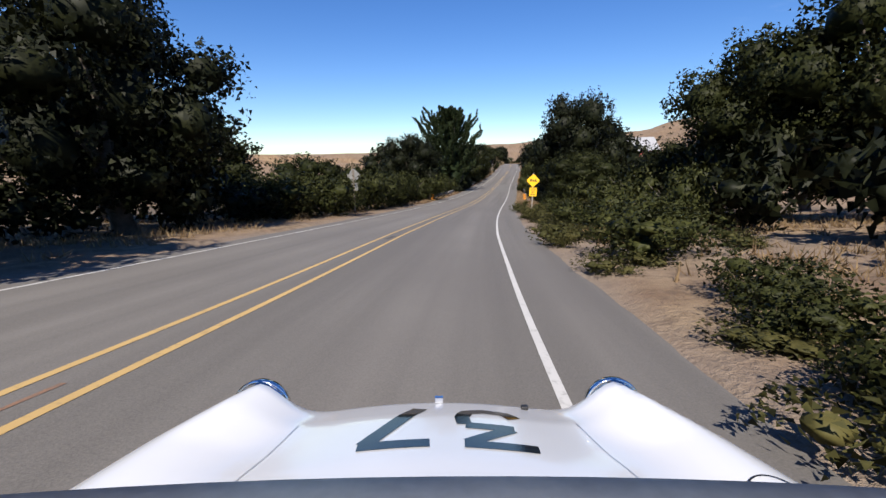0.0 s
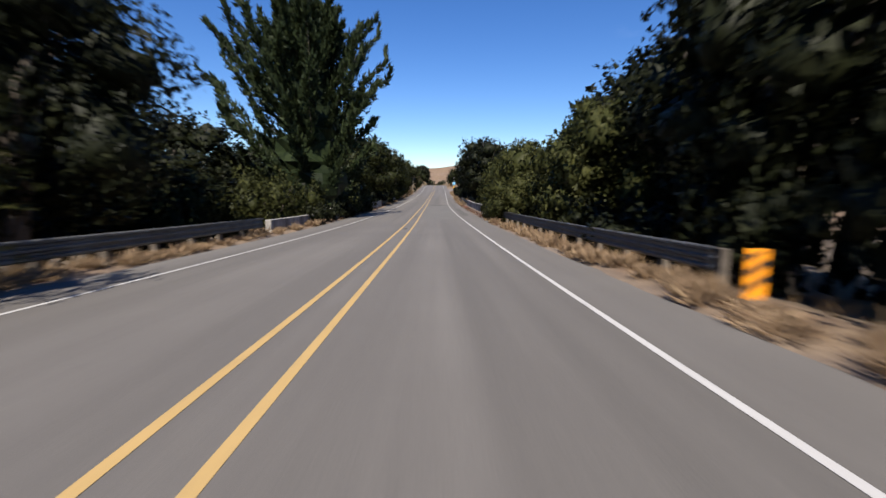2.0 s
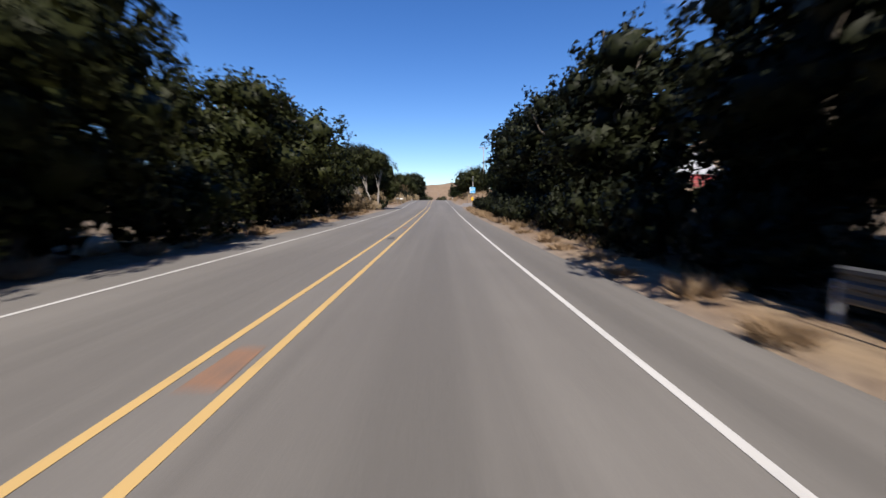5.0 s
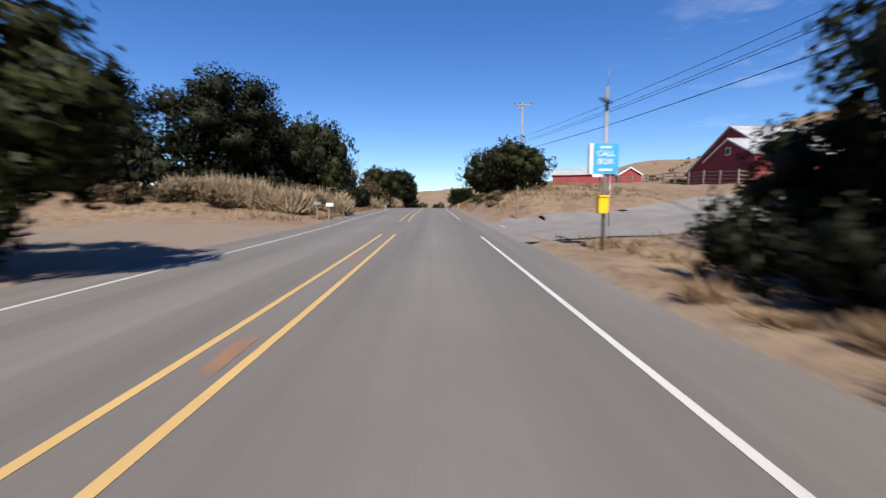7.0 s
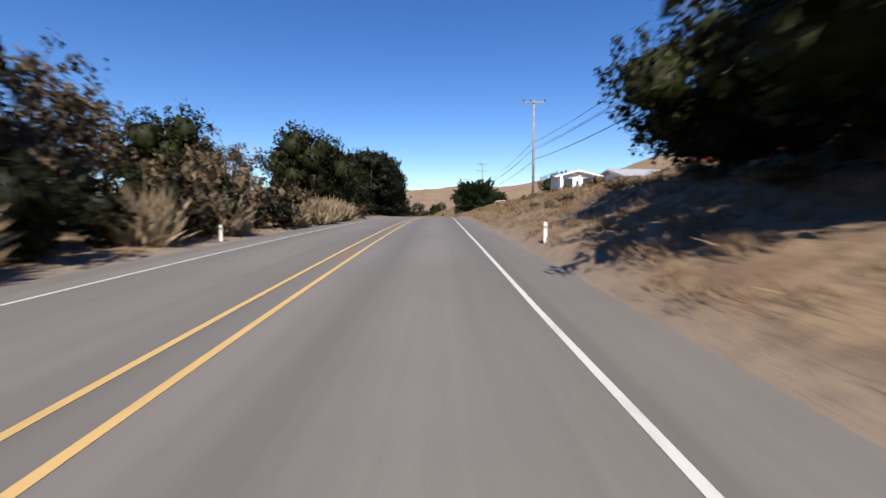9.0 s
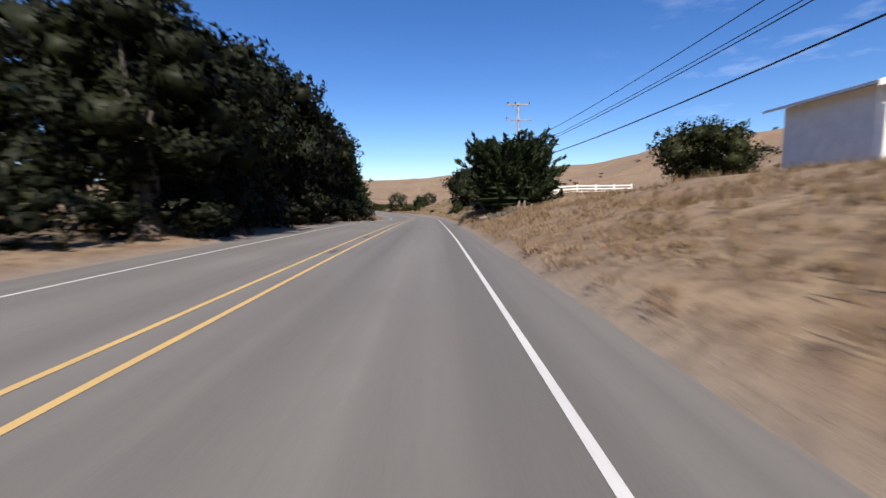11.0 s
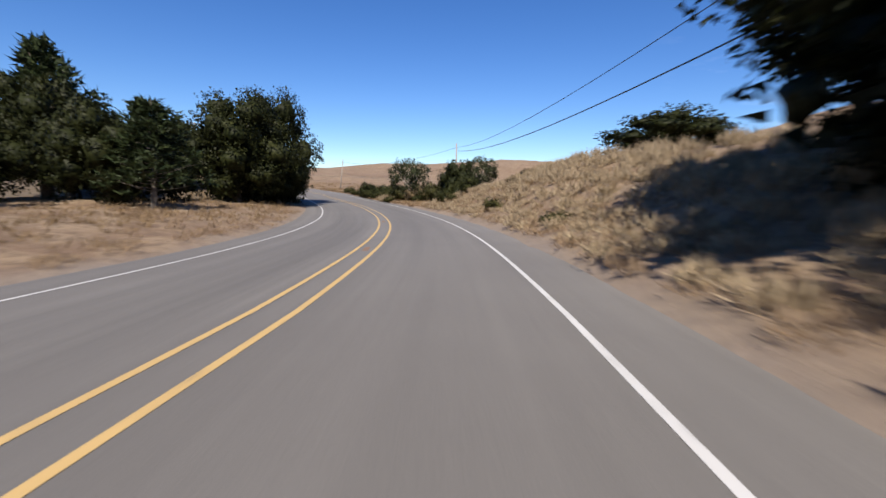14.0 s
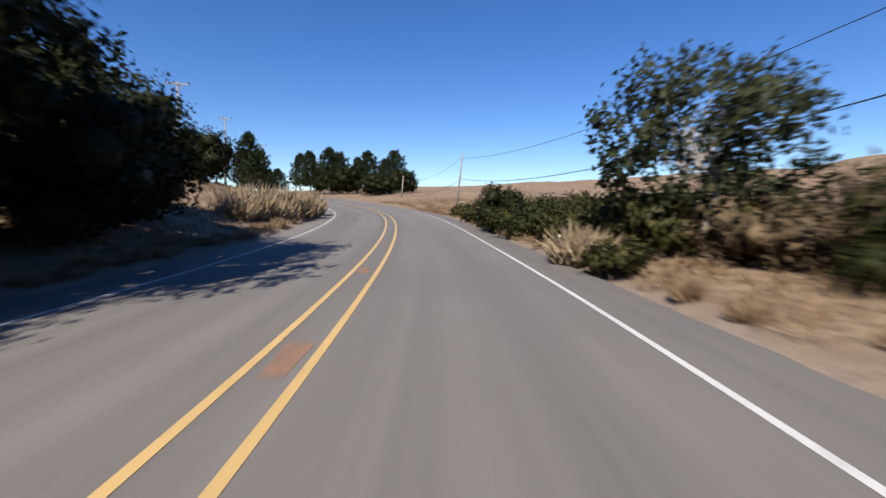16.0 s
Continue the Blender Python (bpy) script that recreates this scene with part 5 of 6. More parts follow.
def box(name, size, at, mat, parent=None, bevel=0.0, turn=(0, 0, 0), label=""):
    """A bevelled block with its centre at the given place."""
    bm = bmesh.new()
    bmesh.ops.create_cube(bm, size=1)
    bmesh.ops.scale(bm, vec=size, verts=bm.verts)
    if bevel:
        bmesh.ops.bevel(bm, geom=bm.edges[:], offset=bevel, segments=2, affect="EDGES", profile=0.6)
    ob = new(name, bm_mesh(name, bm, mat))
    ob.matrix_basis = pose(*at, *turn)
    if parent:
        ob.parent = parent
    if label:
        ob["label"] = label
    return ob


def rod(name, a, b, r0, r1, mat, parent=None, seg=10, label=""):
    v, f = tube(np.array([a, b], float), [r0, r1], seg)
    bm = bmesh.new()
    vs = [bm.verts.new(p) for p in v]
    for q in f:
        bm.faces.new([vs[i] for i in q])
    bm.faces.new(vs[:seg][::-1])
    bm.faces.new(vs[seg:])
    bmesh.ops.recalc_face_normals(bm, faces=bm.faces)
    ob = new(name, bm_mesh(name, bm, mat, True))
    if parent:
        ob.parent = parent
    if label:
        ob["label"] = label
    return ob


def prism(name, outline, depth, mat, parent=None, at=None, label=""):
    """An outline in x and z, given thickness along y, with its front at y = 0."""
    bm = bmesh.new()
    fr = [bm.verts.new((x, 0, z)) for x, z in outline]
    bk = [bm.verts.new((x, depth, z)) for x, z in outline]
    bm.faces.new(fr)
    bm.faces.new(bk[::-1])
    n = len(outline)
    for i in range(n):
        bm.faces.new([fr[i], bk[i], bk[(i + 1) % n], fr[(i + 1) % n]])
    bmesh.ops.recalc_face_normals(bm, faces=bm.faces)
    ob = new(name, bm_mesh(name, bm, mat))
    if at is not None:
        ob.matrix_basis = at
    if parent:
        ob.parent = parent
    if label:
        ob["label"] = label
    return ob


def words(name, text, size, at, mat, parent):
    """Letters of the built-in font, upright and facing -y."""
    cu = bpy.data.curves.new(name, "FONT")
    cu.body, cu.size, cu.align_x, cu.align_y, cu.extrude = text, size, "CENTER", "CENTER", 0.002
    tmp = new(name, cu)
    me = bpy.data.meshes.new_from_object(tmp)
    bpy.data.objects.remove(tmp)
    me.materials.clear()
    me.materials.append(mat)
    ob = new(name, me)
    ob.matrix_basis = pose(*at, 90, 0, 0)
    ob.parent = parent
    return ob


def ground_z(x, y):
    return float(terrain(x, y)[0])


def on_road(s, u):
    i = int(np.argmin(abs(STATION - s)))
    k = s - STATION[i]
    x, y = ROAD[i, 0] + SIDE[i, 0] * u + TANG[i, 0] * k, ROAD[i, 1] + SIDE[i, 1] * u + TANG[i, 1] * k
    head = math.degrees(math.atan2(-TANG[i, 0], TANG[i, 1]))
    return x, y, head


def build_side_road():
    """The paved mouth of the side road and its lane up to the farm."""
    rng = np.random.default_rng(2)
    line = [(-6, 224, 6.6), (-1, 224.2, 5.8), (5, 225.5, 4.6), (12, 228.5, 4.0), (22, 233.5, 3.8), (34, 237, 3.6), (48, 238, 3.6), (70, 236, 3.6)]
    p = np.array(line)
    v, q = [], np.linspace(0, len(p) - 1, 60)
    cols = 9
    for k in q:
        i = min(int(k), len(p) - 2)
        c = p[i] * (1 - (k - i)) + p[i + 1] * (k - i)
        t = p[i + 1, :2] - p[i, :2]
        t /= np.linalg.norm(t)
        n = np.array([-t[1], t[0]])
        for w in np.linspace(-1, 1, cols):
            xy = c[:2] + n * w * c[2] * (1 + 0.04 * np.sin(k * 5))
            v.append((*xy, ground_z(*xy) + 0.06))
    v = np.array(v)
    s, u, z = road_at(v[:, 0], v[:, 1])
    v[:, 2] = np.where(u < EDGE_R + 1.2, z - 0.06 + 0.02 * np.clip(u - EDGE_R, -1, 1), v[:, 2])
    me = mesh_from("side_road", v, grid_faces(len(q), cols)[:, ::-1], GRAVEL, True)
    lane = tagged(new("side_road", me), "patched grey paved side road climbing to the farm", "road", kind="structure")
    bar = ribbon("limit_line", [5.95, 6.2], WHITE_LINE, 225.2, 229.8, 0.03)
    bar.parent = lane


def beam_profile():
    """Three folds of a steel guardrail, in offset and height."""
    pts = []
    for k in range(3):
        z = 0.30 + 0.17 * k
        pts += [(0.0, z), (0.05, z + 0.035), (0.05, z + 0.085), (0.0, z + 0.12)]
    return pts


def guardrail(s0, s1, u, face, label):
    t = thing("guardrail", label, "guardrail", "bridge guardrails")
    prof = beam_profile()
    s = np.arange(s0, s1 + 0.01, 2.0)
    for a, b in zip(s[:-1], s[1:]):
        rows_ = []
        for w in (a, b):
            x, y, head = on_road(w, u)
            i = int(np.argmin(abs(STATION - w)))
            z0 = ROAD[i, 2] - 0.05
            for o, z in prof:
                rows_.append((x - face * SIDE[i, 0] * o, y - face * SIDE[i, 1] * o, z0 + z))
        n = len(prof)
        v = np.array(rows_)
        f = np.array([[k, k + 1, n + k + 1, n + k] for k in range(n - 1)])
        bm = bmesh.new()
        vs = [bm.verts.new(p) for p in v]
        for q in f:
            bm.faces.new([vs[k] for k in q])
        bmesh.ops.solidify(bm, geom=bm.faces[:], thickness=0.006)
        part("beam", bm_mesh("beam", bm, GALVANISED), t)
        x, y, head = on_road(a, u + face * 0.12)
        i = int(np.argmin(abs(STATION - a)))
        box("post", (0.15, 0.2, 1.25), (x, y, ROAD[i, 2] + 0.05), BARK, t, 0.012, (0, 0, head))
    return t


def parapet(s0, s1, u, h, label):
    """A cast concrete bridge rail with a coping."""
    t = thing("bridge_parapet", label, "parapet", "bridge parapets")
    idx = np.where((STATION >= s0) & (STATION <= s1))[0][::3]
    for name, prof in (("wall", [(-0.14, -0.9), (-0.14, h - 0.05), (0.14, h - 0.05), (0.14, -0.9)]), ("coping", [(-0.155, h - 0.05), (-0.155, h - 0.015), (-0.14, h), (0.14, h), (0.155, h - 0.015), (0.155, h - 0.05)])):
        n = len(prof)
        v = []
        for i in idx:
            for o, z in prof:
                v.append((ROAD[i, 0] + SIDE[i, 0] * (u + o), ROAD[i, 1] + SIDE[i, 1] * (u + o), ROAD[i, 2] + z))
        bm = bmesh.new()
        vs = [bm.verts.new(p) for p in v]
        for r in range(len(idx) - 1):
            for k in range(n):
                bm.faces.new([vs[r * n + k], vs[r * n + (k + 1) % n], vs[(r + 1) * n + (k + 1) % n], vs[(r + 1) * n + k]])
        bm.faces.new(vs[:n])
        bm.faces.new(vs[-n:][::-1])
        bmesh.ops.recalc_face_normals(bm, faces=bm.faces)
        part(name, bm_mesh(name, bm, STAINED_SHADOWED if name == "wall" else CONCRETE), t)
    return t


def hazard_marker(s, u, tilt):
    x, y, head = on_road(s, u)
    z = ground_z(x, y)
    t = thing("hazard_marker", "amber and black striped hazard panel at the rail end", "road sign", "hazard markers")
    t.matrix_basis = pose(x, y, z, 0, 0, head)
    box("post", (0.06, 0.05, 1.3), (0, 0.05, 0.2), WEATHERED, t, 0.006)
    box("panel", (0.36, 0.02, 0.78), (0, 0, 0.50), SIGN_ORANGE, t, 0.006)
    for k in range(3):
        z0 = 0.20 + 0.24 * k
        o = [(-0.17, z0), (0.17, z0 + 0.2 * tilt), (0.17, z0 + 0.2 * tilt + 0.11), (-0.17, z0 + 0.11)]
        prism("stripe", [(a, min(max(b, 0.13), 0.88)) for a, b in o], 0.004, BLACK, t, pose(0, -0.015, 0))


def marker_post(x, y, h=0.6):
    t = thing("marker_post", "slim white roadside marker post in dry grass", "marker post", "white marker posts")
    t.matrix_basis = pose(x, y, ground_z(x, y) - 0.1, random.uniform(-2, 2), random.uniform(-2, 2), random.uniform(-10, 10))
    box("blade", (0.10, 0.03, h + 0.1), (0, 0, h / 2 + 0.05), WHITE_PAINT, t, 0.008)
    box("reflector", (0.07, 0.006, 0.09), (0, -0.019, h - 0.06), GALVANISED, t, 0.002)


def build_barriers():
    guardrail(65, 93, 6.75, 1, "grey steel guardrail on wooden posts before the bridge")
    guardrail(127, 149, 6.9, 1, "grey steel guardrail on wooden posts after the bridge")
    guardrail(62.5, 78.5, -6.6, -1, "grey steel guardrail on wooden posts under dark trees")
    guardrail(127, 151, -6.6, -1, "grey steel guardrail on wooden posts under dark trees")
    parapet(80, 90, -6.9, 0.55, "short weathered concrete parapet at the culvert")
    parapet(93, 126.5, 6.75, 0.85, "stained concrete bridge parapet with coping, shadow slashes put into its colour")
    parapet(92, 126.5, -6.6, 0.85, "stained concrete bridge parapet, tree shade put into its colour")
    hazard_marker(63.7, 6.55, 1)
    hazard_marker(62.2, -6.3, -1)
    for x, y in ((-17.3, 274.8), (-5.3, 271.2), (-23.4, 461), (-1.8, 149.4), (-17.2, 309)):
        marker_post(x, y)


def diamond(r):
    o = []
    for a in range(4):
        w = radians(90 * a + 90)
        for d in (-0.06, 0.06):
            o.append((r * math.cos(w) - d * math.sin(w) - 0.05 * math.cos(w), r * math.sin(w) + d * math.cos(w) - 0.05 * math.sin(w)))
    return o


def build_signs():
    # yellow warning sign
    x, y = 0.2, 31.6
    z = ground_z(x, y)
    t = thing("warning_sign", "bright yellow diamond warning sign with plaque on a wooden post", "road sign")
    t.matrix_basis = pose(x, y, z, 0, 1.5, 6)
    box("post", (0.09, 0.09, 3.3), (0, 0.06, 1.35), POLE_WOOD, t, 0.008)
    d = prism("diamond_panel", diamond(0.47), 0.012, SIGN_YELLOW, t, pose(0, 0, 2.50))
    for w, h, px, pz in ((0.22, 0.045, -0.10, 0.06), (0.10, 0.10, -0.16, -0.02), (0.30, 0.05, 0.10, -0.03), (0.10, 0.12, 0.16, 0.03), (0.06, 0.14, 0.0, 0.0)):
        box("pictogram", (w, 0.004, h), (px, -0.004, 2.50 + pz), BLACK, t, 0, (0, 12, 0))
    box("plaque", (0.50, 0.012, 0.60), (0.02, 0.0, 1.72), SIGN_YELLOW, t, 0.004)
    for k, w in enumerate((0.34, 0.28, 0.26, 0.34)):
        box("text_bar", (w, 0.004, 0.045), (0.02, -0.009, 1.92 - 0.13 * k), BLACK, t)
    for k in (0.33, 0.10):
        box("reflector", (0.10, 0.01, 0.10), (0, 0.01, k), SIGN_YELLOW, t, 0.003)
    # back of the sign for oncoming traffic
    x, y = -13.0, 31.9
    z = ground_z(x, y)
    t = thing("road_sign", "grey back of a diamond sign and plaque on a wooden post", "road sign")
    t.matrix_basis = pose(x, y, z, 0, 0, 6)
    box("post", (0.10, 0.10, 3.7), (0, -0.06, 1.6), WEATHERED, t, 0.008)
    prism("diamond_panel", diamond(0.54), 0.012, GALVANISED, t, pose(0, 0, 3.0))
    box("plaque", (0.46, 0.012, 0.60), (0.06, 0.0, 2.15), GALVANISED, t, 0.004)
    # emergency telephone
    x, y = -2.9, 214.6
    z = ground_z(x, y)
    t = thing("roadside_call_box", "yellow roadside emergency telephone on a grey pole with blue sign", "call box")
    t.matrix_basis = pose(x, y, z, 0, 0, 4)
    rod("pole", (0, 0, -0.3), (0, 0, 4.9), 0.055, 0.05, GALVANISED, t)
    s = box("sign_panel", (0.80, 0.02, 0.92), (-0.02, -0.07, 2.75), SIGN_BLUE, t, 0.006, label="blue panel with white lettering")
    box("sign_back", (0.10, 0.16, 0.9), (-0.46, 0.0, 2.75), WHITE_PAINT, t, 0.01)
    words("letters", "CALL", 0.24, (-0.02, -0.085, 2.90), WHITE_PAINT, t)
    words("letters", "BOX", 0.24, (-0.02, -0.085, 2.66), WHITE_PAINT, t)
    box("text_bar", (0.40, 0.004, 0.06), (-0.02, -0.085, 2.42), WHITE_PAINT, t)
    box("text_bar", (0.34, 0.004, 0.05), (-0.02, -0.085, 3.09), WHITE_PAINT, t)
    b = box("telephone_box", (0.30, 0.24, 0.50), (-0.10, -0.12, 1.35), SIGN_YELLOW, t, 0.03, label="yellow telephone housing")
    box("hood", (0.32, 0.14, 0.05), (-0.10, -0.20, 1.62), SIGN_YELLOW, t, 0.01)
    box("solar_panel", (0.36, 0.30, 0.03), (-0.10, -0.14, 4.45), BLACK, t, 0.005, (38, 0, 20))
    rod("antenna", (0.04, 0, 4.9), (0.04, 0, 5.4), 0.012, 0.008, GALVANISED, t, 6)
    # green street sign behind it, plain blade
    x, y = 0.6, 223.5
    z = ground_z(x, y)
    t = thing("street_sign", "green street-name blade on a thin post at the side road", "road sign")
    t.matrix_basis = pose(x, y, z, 0, 0, 0)
    rod("post", (0, 0, -0.2), (0, 0, 2.9), 0.03, 0.03, GALVANISED, t, 8)
    box("blade", (0.75, 0.01, 0.17), (0, 0, 2.98), SIGN_GREEN, t, 0.003, (0, 0, -25))
    box("text_bar", (0.5, 0.016, 0.07), (0, 0, 2.98), WHITE_PAINT, t, 0, (0, 0, -25))
    # weathered post at the corner
    x, y = -3.0, 229.9
    t = thing("corner_post", "slim weathered brown wooden post on the bare bank", "post")
    t.matrix_basis = pose(x, y, ground_z(x, y) - 0.2, 0, 0.5, 20)
    box("post", (0.085, 0.085, 2.4), (0, 0, 1.2), WEATHERED, t, 0.012)
    box("plate", (0.16, 0.02, 0.12), (0.0, -0.055, 2.2), WEATHERED, t, 0.004)
    # mailboxes
    for k, (dx, mat, lab) in enumerate(((0.0, GALVANISED, "grey metal mailbox on a wooden post beside the drive"), (1.35, WHITE_PAINT, "white mailbox on a wooden post beside the drive"))):
        x, y = -17.0 + dx * 0.5, 233.6 + dx * 0.6
        t = thing("mailbox", lab, "mailbox", "mailboxes")
        t.matrix_basis = pose(x, y, ground_z(x, y), 0, 0, 78)
        box("post", (0.11, 0.11, 1.25), (0, 0.02, 0.45), WEATHERED, t, 0.01)
        o = [(-0.11, 0)] + [(0.11 * math.cos(a), 0.13 + 0.11 * math.sin(a)) for a in np.linspace(math.pi, 0, 9)] + [(0.11, 0)]
        prism("body", o, 0.52, mat, t, pose(0, -0.3, 1.08))
        box("flag", (0.012, 0.05, 0.16), (0.122, 0.0, 1.24), ORANGE, t, 0.002)
        box("door", (0.2, 0.015, 0.2), (0, -0.31, 1.19), mat, t, 0.006)


def power_pole(x, y, top, arms, lean=0.0, head=0.0):
    z = ground_z(x, y)
    t = thing("power_pole", "grey wooden power pole with crossarms and dark insulators", "power pole", "power poles")
    t.matrix_basis = pose(x, y, z - 0.5, 0, lean, head)
    h = top - z + 0.5
    rod("pole", (0, 0, 0), (0, 0, h), 0.145, 0.09, POLE_WOOD, t, 10)
    spots = []
    for k in range(arms):
        za = h - 0.25 - 1.5 * k
        w = 2.3 if k == 0 else 2.6
        box("crossarm", (w, 0.10, 0.12), (0, -0.13, za), POLE_WOOD, t, 0.01)
        for sgn in (-1, 1):
            rod("brace", (0.05 * sgn, -0.13, za - 0.75), (0.62 * sgn, -0.13, za - 0.05), 0.018, 0.018, GALVANISED, t, 5)
        for ox in ((-1.08, -0.35, 1.08) if k == 0 else (-1.2,)):
            rod("insulator", (ox, -0.13, za + 0.05), (ox, -0.13, za + 0.26), 0.05, 0.07, BLACK, t, 8)
            spots.append((ox, -0.13, za + 0.28))
    m = t.matrix_basis
    while len(spots) < 4:
        spots.append((0.17, -0.05, h - 3.2))
    return [m @ Vector(q) for q in spots[:4]]


def wire(a, b, sag, r):
    n = 14
    k = np.linspace(0, 1, n)[:, None]
    p = np.array(a) * (1 - k) + np.array(b) * k
    p[:, 2] -= (4 * k * (1 - k) * sag)[:, 0]
    v, f = tube(p, [r] * n, 5)
    me = mesh_from("overhead_wire", v, f, BLACK, True)
    tagged(new("overhead_wire", me), "dark sagging overhead wire between power poles", "wire", "overhead wires")


def build_power_line():
    line = [(12, 196, 16.5, 1, 0, 0), (2.6, 260.2, 17.7, 1, 0, 0), (1.0, 304, 16.7, 1, 0, 0), (0.6, 358.4, 16.3, 2, 0, 0), (-0.3, 405.5, 16.4, 2, 0, 0),
            (-12.4, 460.5, 12.2, 0, 0, 0), (-42, 499.5, 12.6, 0, 6, 0), (-62, 522, 12.0, 0, 5, 0), (-80, 548, 13, 0, 5, 0)]
    spots = [power_pole(*p) for p in line]
    # a bundle of heavier lines runs well below the crossarms up to the bend, two thin ones beyond
    for p, q in zip(line[:4], line[1:5]):
        for dx, drop, r in ((-0.22, 4.4, 0.017), (0.2, 4.75, 0.015), (-0.18, 5.1, 0.018), (0.2, 6.0, 0.028)):
            wire((p[0] + dx, p[1], p[2] - drop), (q[0] + dx, q[1], q[2] - drop), 0.7, r)
    for k in range(4, len(spots) - 1):
        a, b = spots[k], spots[k + 1]
        for j in (0, 3):
            lift = Vector((0, 0, 2.6 if j == 0 else 2.1 if k == 4 else 0))
            wire(a[j] + (lift if k > 4 else Vector((0, 0, -5.5))), b[j] + lift, 1.0 if k == 4 else 1.3, 0.028 if j == 3 else 0.018)
    for x, y, top in ((-63, 476.7, 17.5), (-89, 505, 21.5), (-120, 545, 24)):
        power_pole(x, y, top, 1, 1.5, 30)


def gable_house(name, label, at, head, width, length, eave, apex, wall, roof, overhang=0.45, windows=()):
    """A gabled building: its front gable faces -y before turning; walls have thickness and the roof slabs overhang."""
    t = thing(name, label, "barn" if "barn" in name or "shed" in name else "house")
    t.matrix_basis = pose(*at, 0, 0, head)
    w = width / 2
    prism("gable_wall", [(-w, -1.5), (w, -1.5), (w, eave), (0, apex), (-w, eave)], 0.15, wall, t)
    prism("gable_wall", [(-w, -1.5), (w, -1.5), (w, eave), (0, apex), (-w, eave)], 0.15, wall, t, pose(0, length - 0.15, 0))
    for sgn in (-1, 1):
        box("side_wall", (0.15, length - 0.3, eave + 1.5), (sgn * (w - 0.075), length / 2, eave / 2 - 0.75), wall, t)
        dx, dz = w + overhang, (apex - eave) * (w + overhang) / w
        o = [(0, apex + 0.16), (sgn * dx, apex - dz + 0.16), (sgn * dx, apex - dz + 0.02), (0, apex + 0.02)]
        prism("roof_slope", o, length + 2 * overhang, roof, t, pose(0, -overhang, 0))
        prism("barge_board", [(0, apex + 0.17), (sgn * (dx + .03), apex - dz + 0.17), (sgn * (dx + .03), apex - dz - 0.10), (0, apex - 0.10)], 0.05, WHITE_PAINT, t, pose(0, -overhang - 0.06, 0))
    box("ridge_cap", (0.35, length + 2 * overhang, 0.06), (0, length / 2, apex + 0.19), roof, t, 0.02)
    n = int(width / 0.45)
    for i in range(1, n):
        x = -w + width * i / n
        top = eave + (apex - eave) * (1 - abs(x) / w)
        box("batten", (0.05, 0.03, top + 1.0), (x, -0.014, top / 2 - 0.55), wall, t)
    for x, z, sx, sz in windows:
        box("window_frame", (sx + 0.3, 0.08, sz + 0.3), (x, -0.03, z), WHITE_PAINT, t, 0.01)
        box("window_pane", (sx, 0.06, sz), (x, -0.065, z), BLACK, t)
    return t


def build_farm():
    zc = ground_z(50, 285) - 0.5
    gable_house("red_barn", "large red board barn with long bright metal roof", (44.2, 282.0, zc), -87, 26, 26, 3.3, 10.8, RED_BOARD, ROOF_METAL, 0.5)
    gable_house("red_barn_annex", "red board annex with white trimmed window before the large barn", (39.6, 275.4, zc), -87, 11.6, 4.4, 4.4, 7.4, RED_BOARD, ROOF_METAL, 0.4, [(-0.2, 5.45, 0.95, 0.95)])
    sign = thing("farm_sign", "plain white board sign on a weathered wooden post", "sign")
    sign.matrix_basis = pose(5.8, 240, ground_z(5.8, 240), 0, 0, 12)
    box("post", (0.11, 0.11, 1.9), (0.15, 0.05, 0.75), WEATHERED, sign, 0.01)
    box("board", (1.25, 0.03, 0.34), (0, 0, 1.42), WHITE_PAINT, sign, 0.006)
    zd = ground_z(24, 306) + 0.7
    gable_house("red_shed", "low red farm shed with pale metal roof", (30, 300, zd), 75, 5, 13, 2.2, 3.4, RED_BOARD, ROOF_METAL, 0.4)
    gable_house("red_shed", "small red gabled farm shed with white trim", (35, 303, zd + .3), -10, 4.6, 5, 2.2, 3.7, RED_BOARD, ROOF_METAL, 0.3)


def build_shed():
    gable_house("white_shed", "small white shed half hidden behind roadside trees", (35, 74, ground_z(36, 74) + 0.1), 20, 2.8, 4, 1.9, 2.5, WHITE_PAINT, ROOF_METAL, 0.2)


def build_house():
    z = ground_z(18.5, 333) + 0.6
    t = gable_house("white_house", "low white ranch house with pale overhanging roof on the hill", (21, 335, z), -78, 8, 17, 2.5, 3.7, WHITE_PAINT, ROOF_METAL, 0.9, [(-2, 1.5, 1.2, 1.0), (2, 1.5, 1.2, 1.0)])
    t = gable_house("porch", "open white gabled porch on square columns", (14.0, 331.5, z), 0, 6.5, 5, 2.4, 3.2, WHITE_PAINT, WHITE_PAINT, 0.7, [(-1.6, 1.2, 1.5, 1.6), (1.6, 1.2, 1.5, 1.6)])
    for k in (-3, 0, 3):
        box("column", (0.4, 0.4, 3.4), (k, -1.0, 0.7), WHITE_PAINT, t, 0.02)


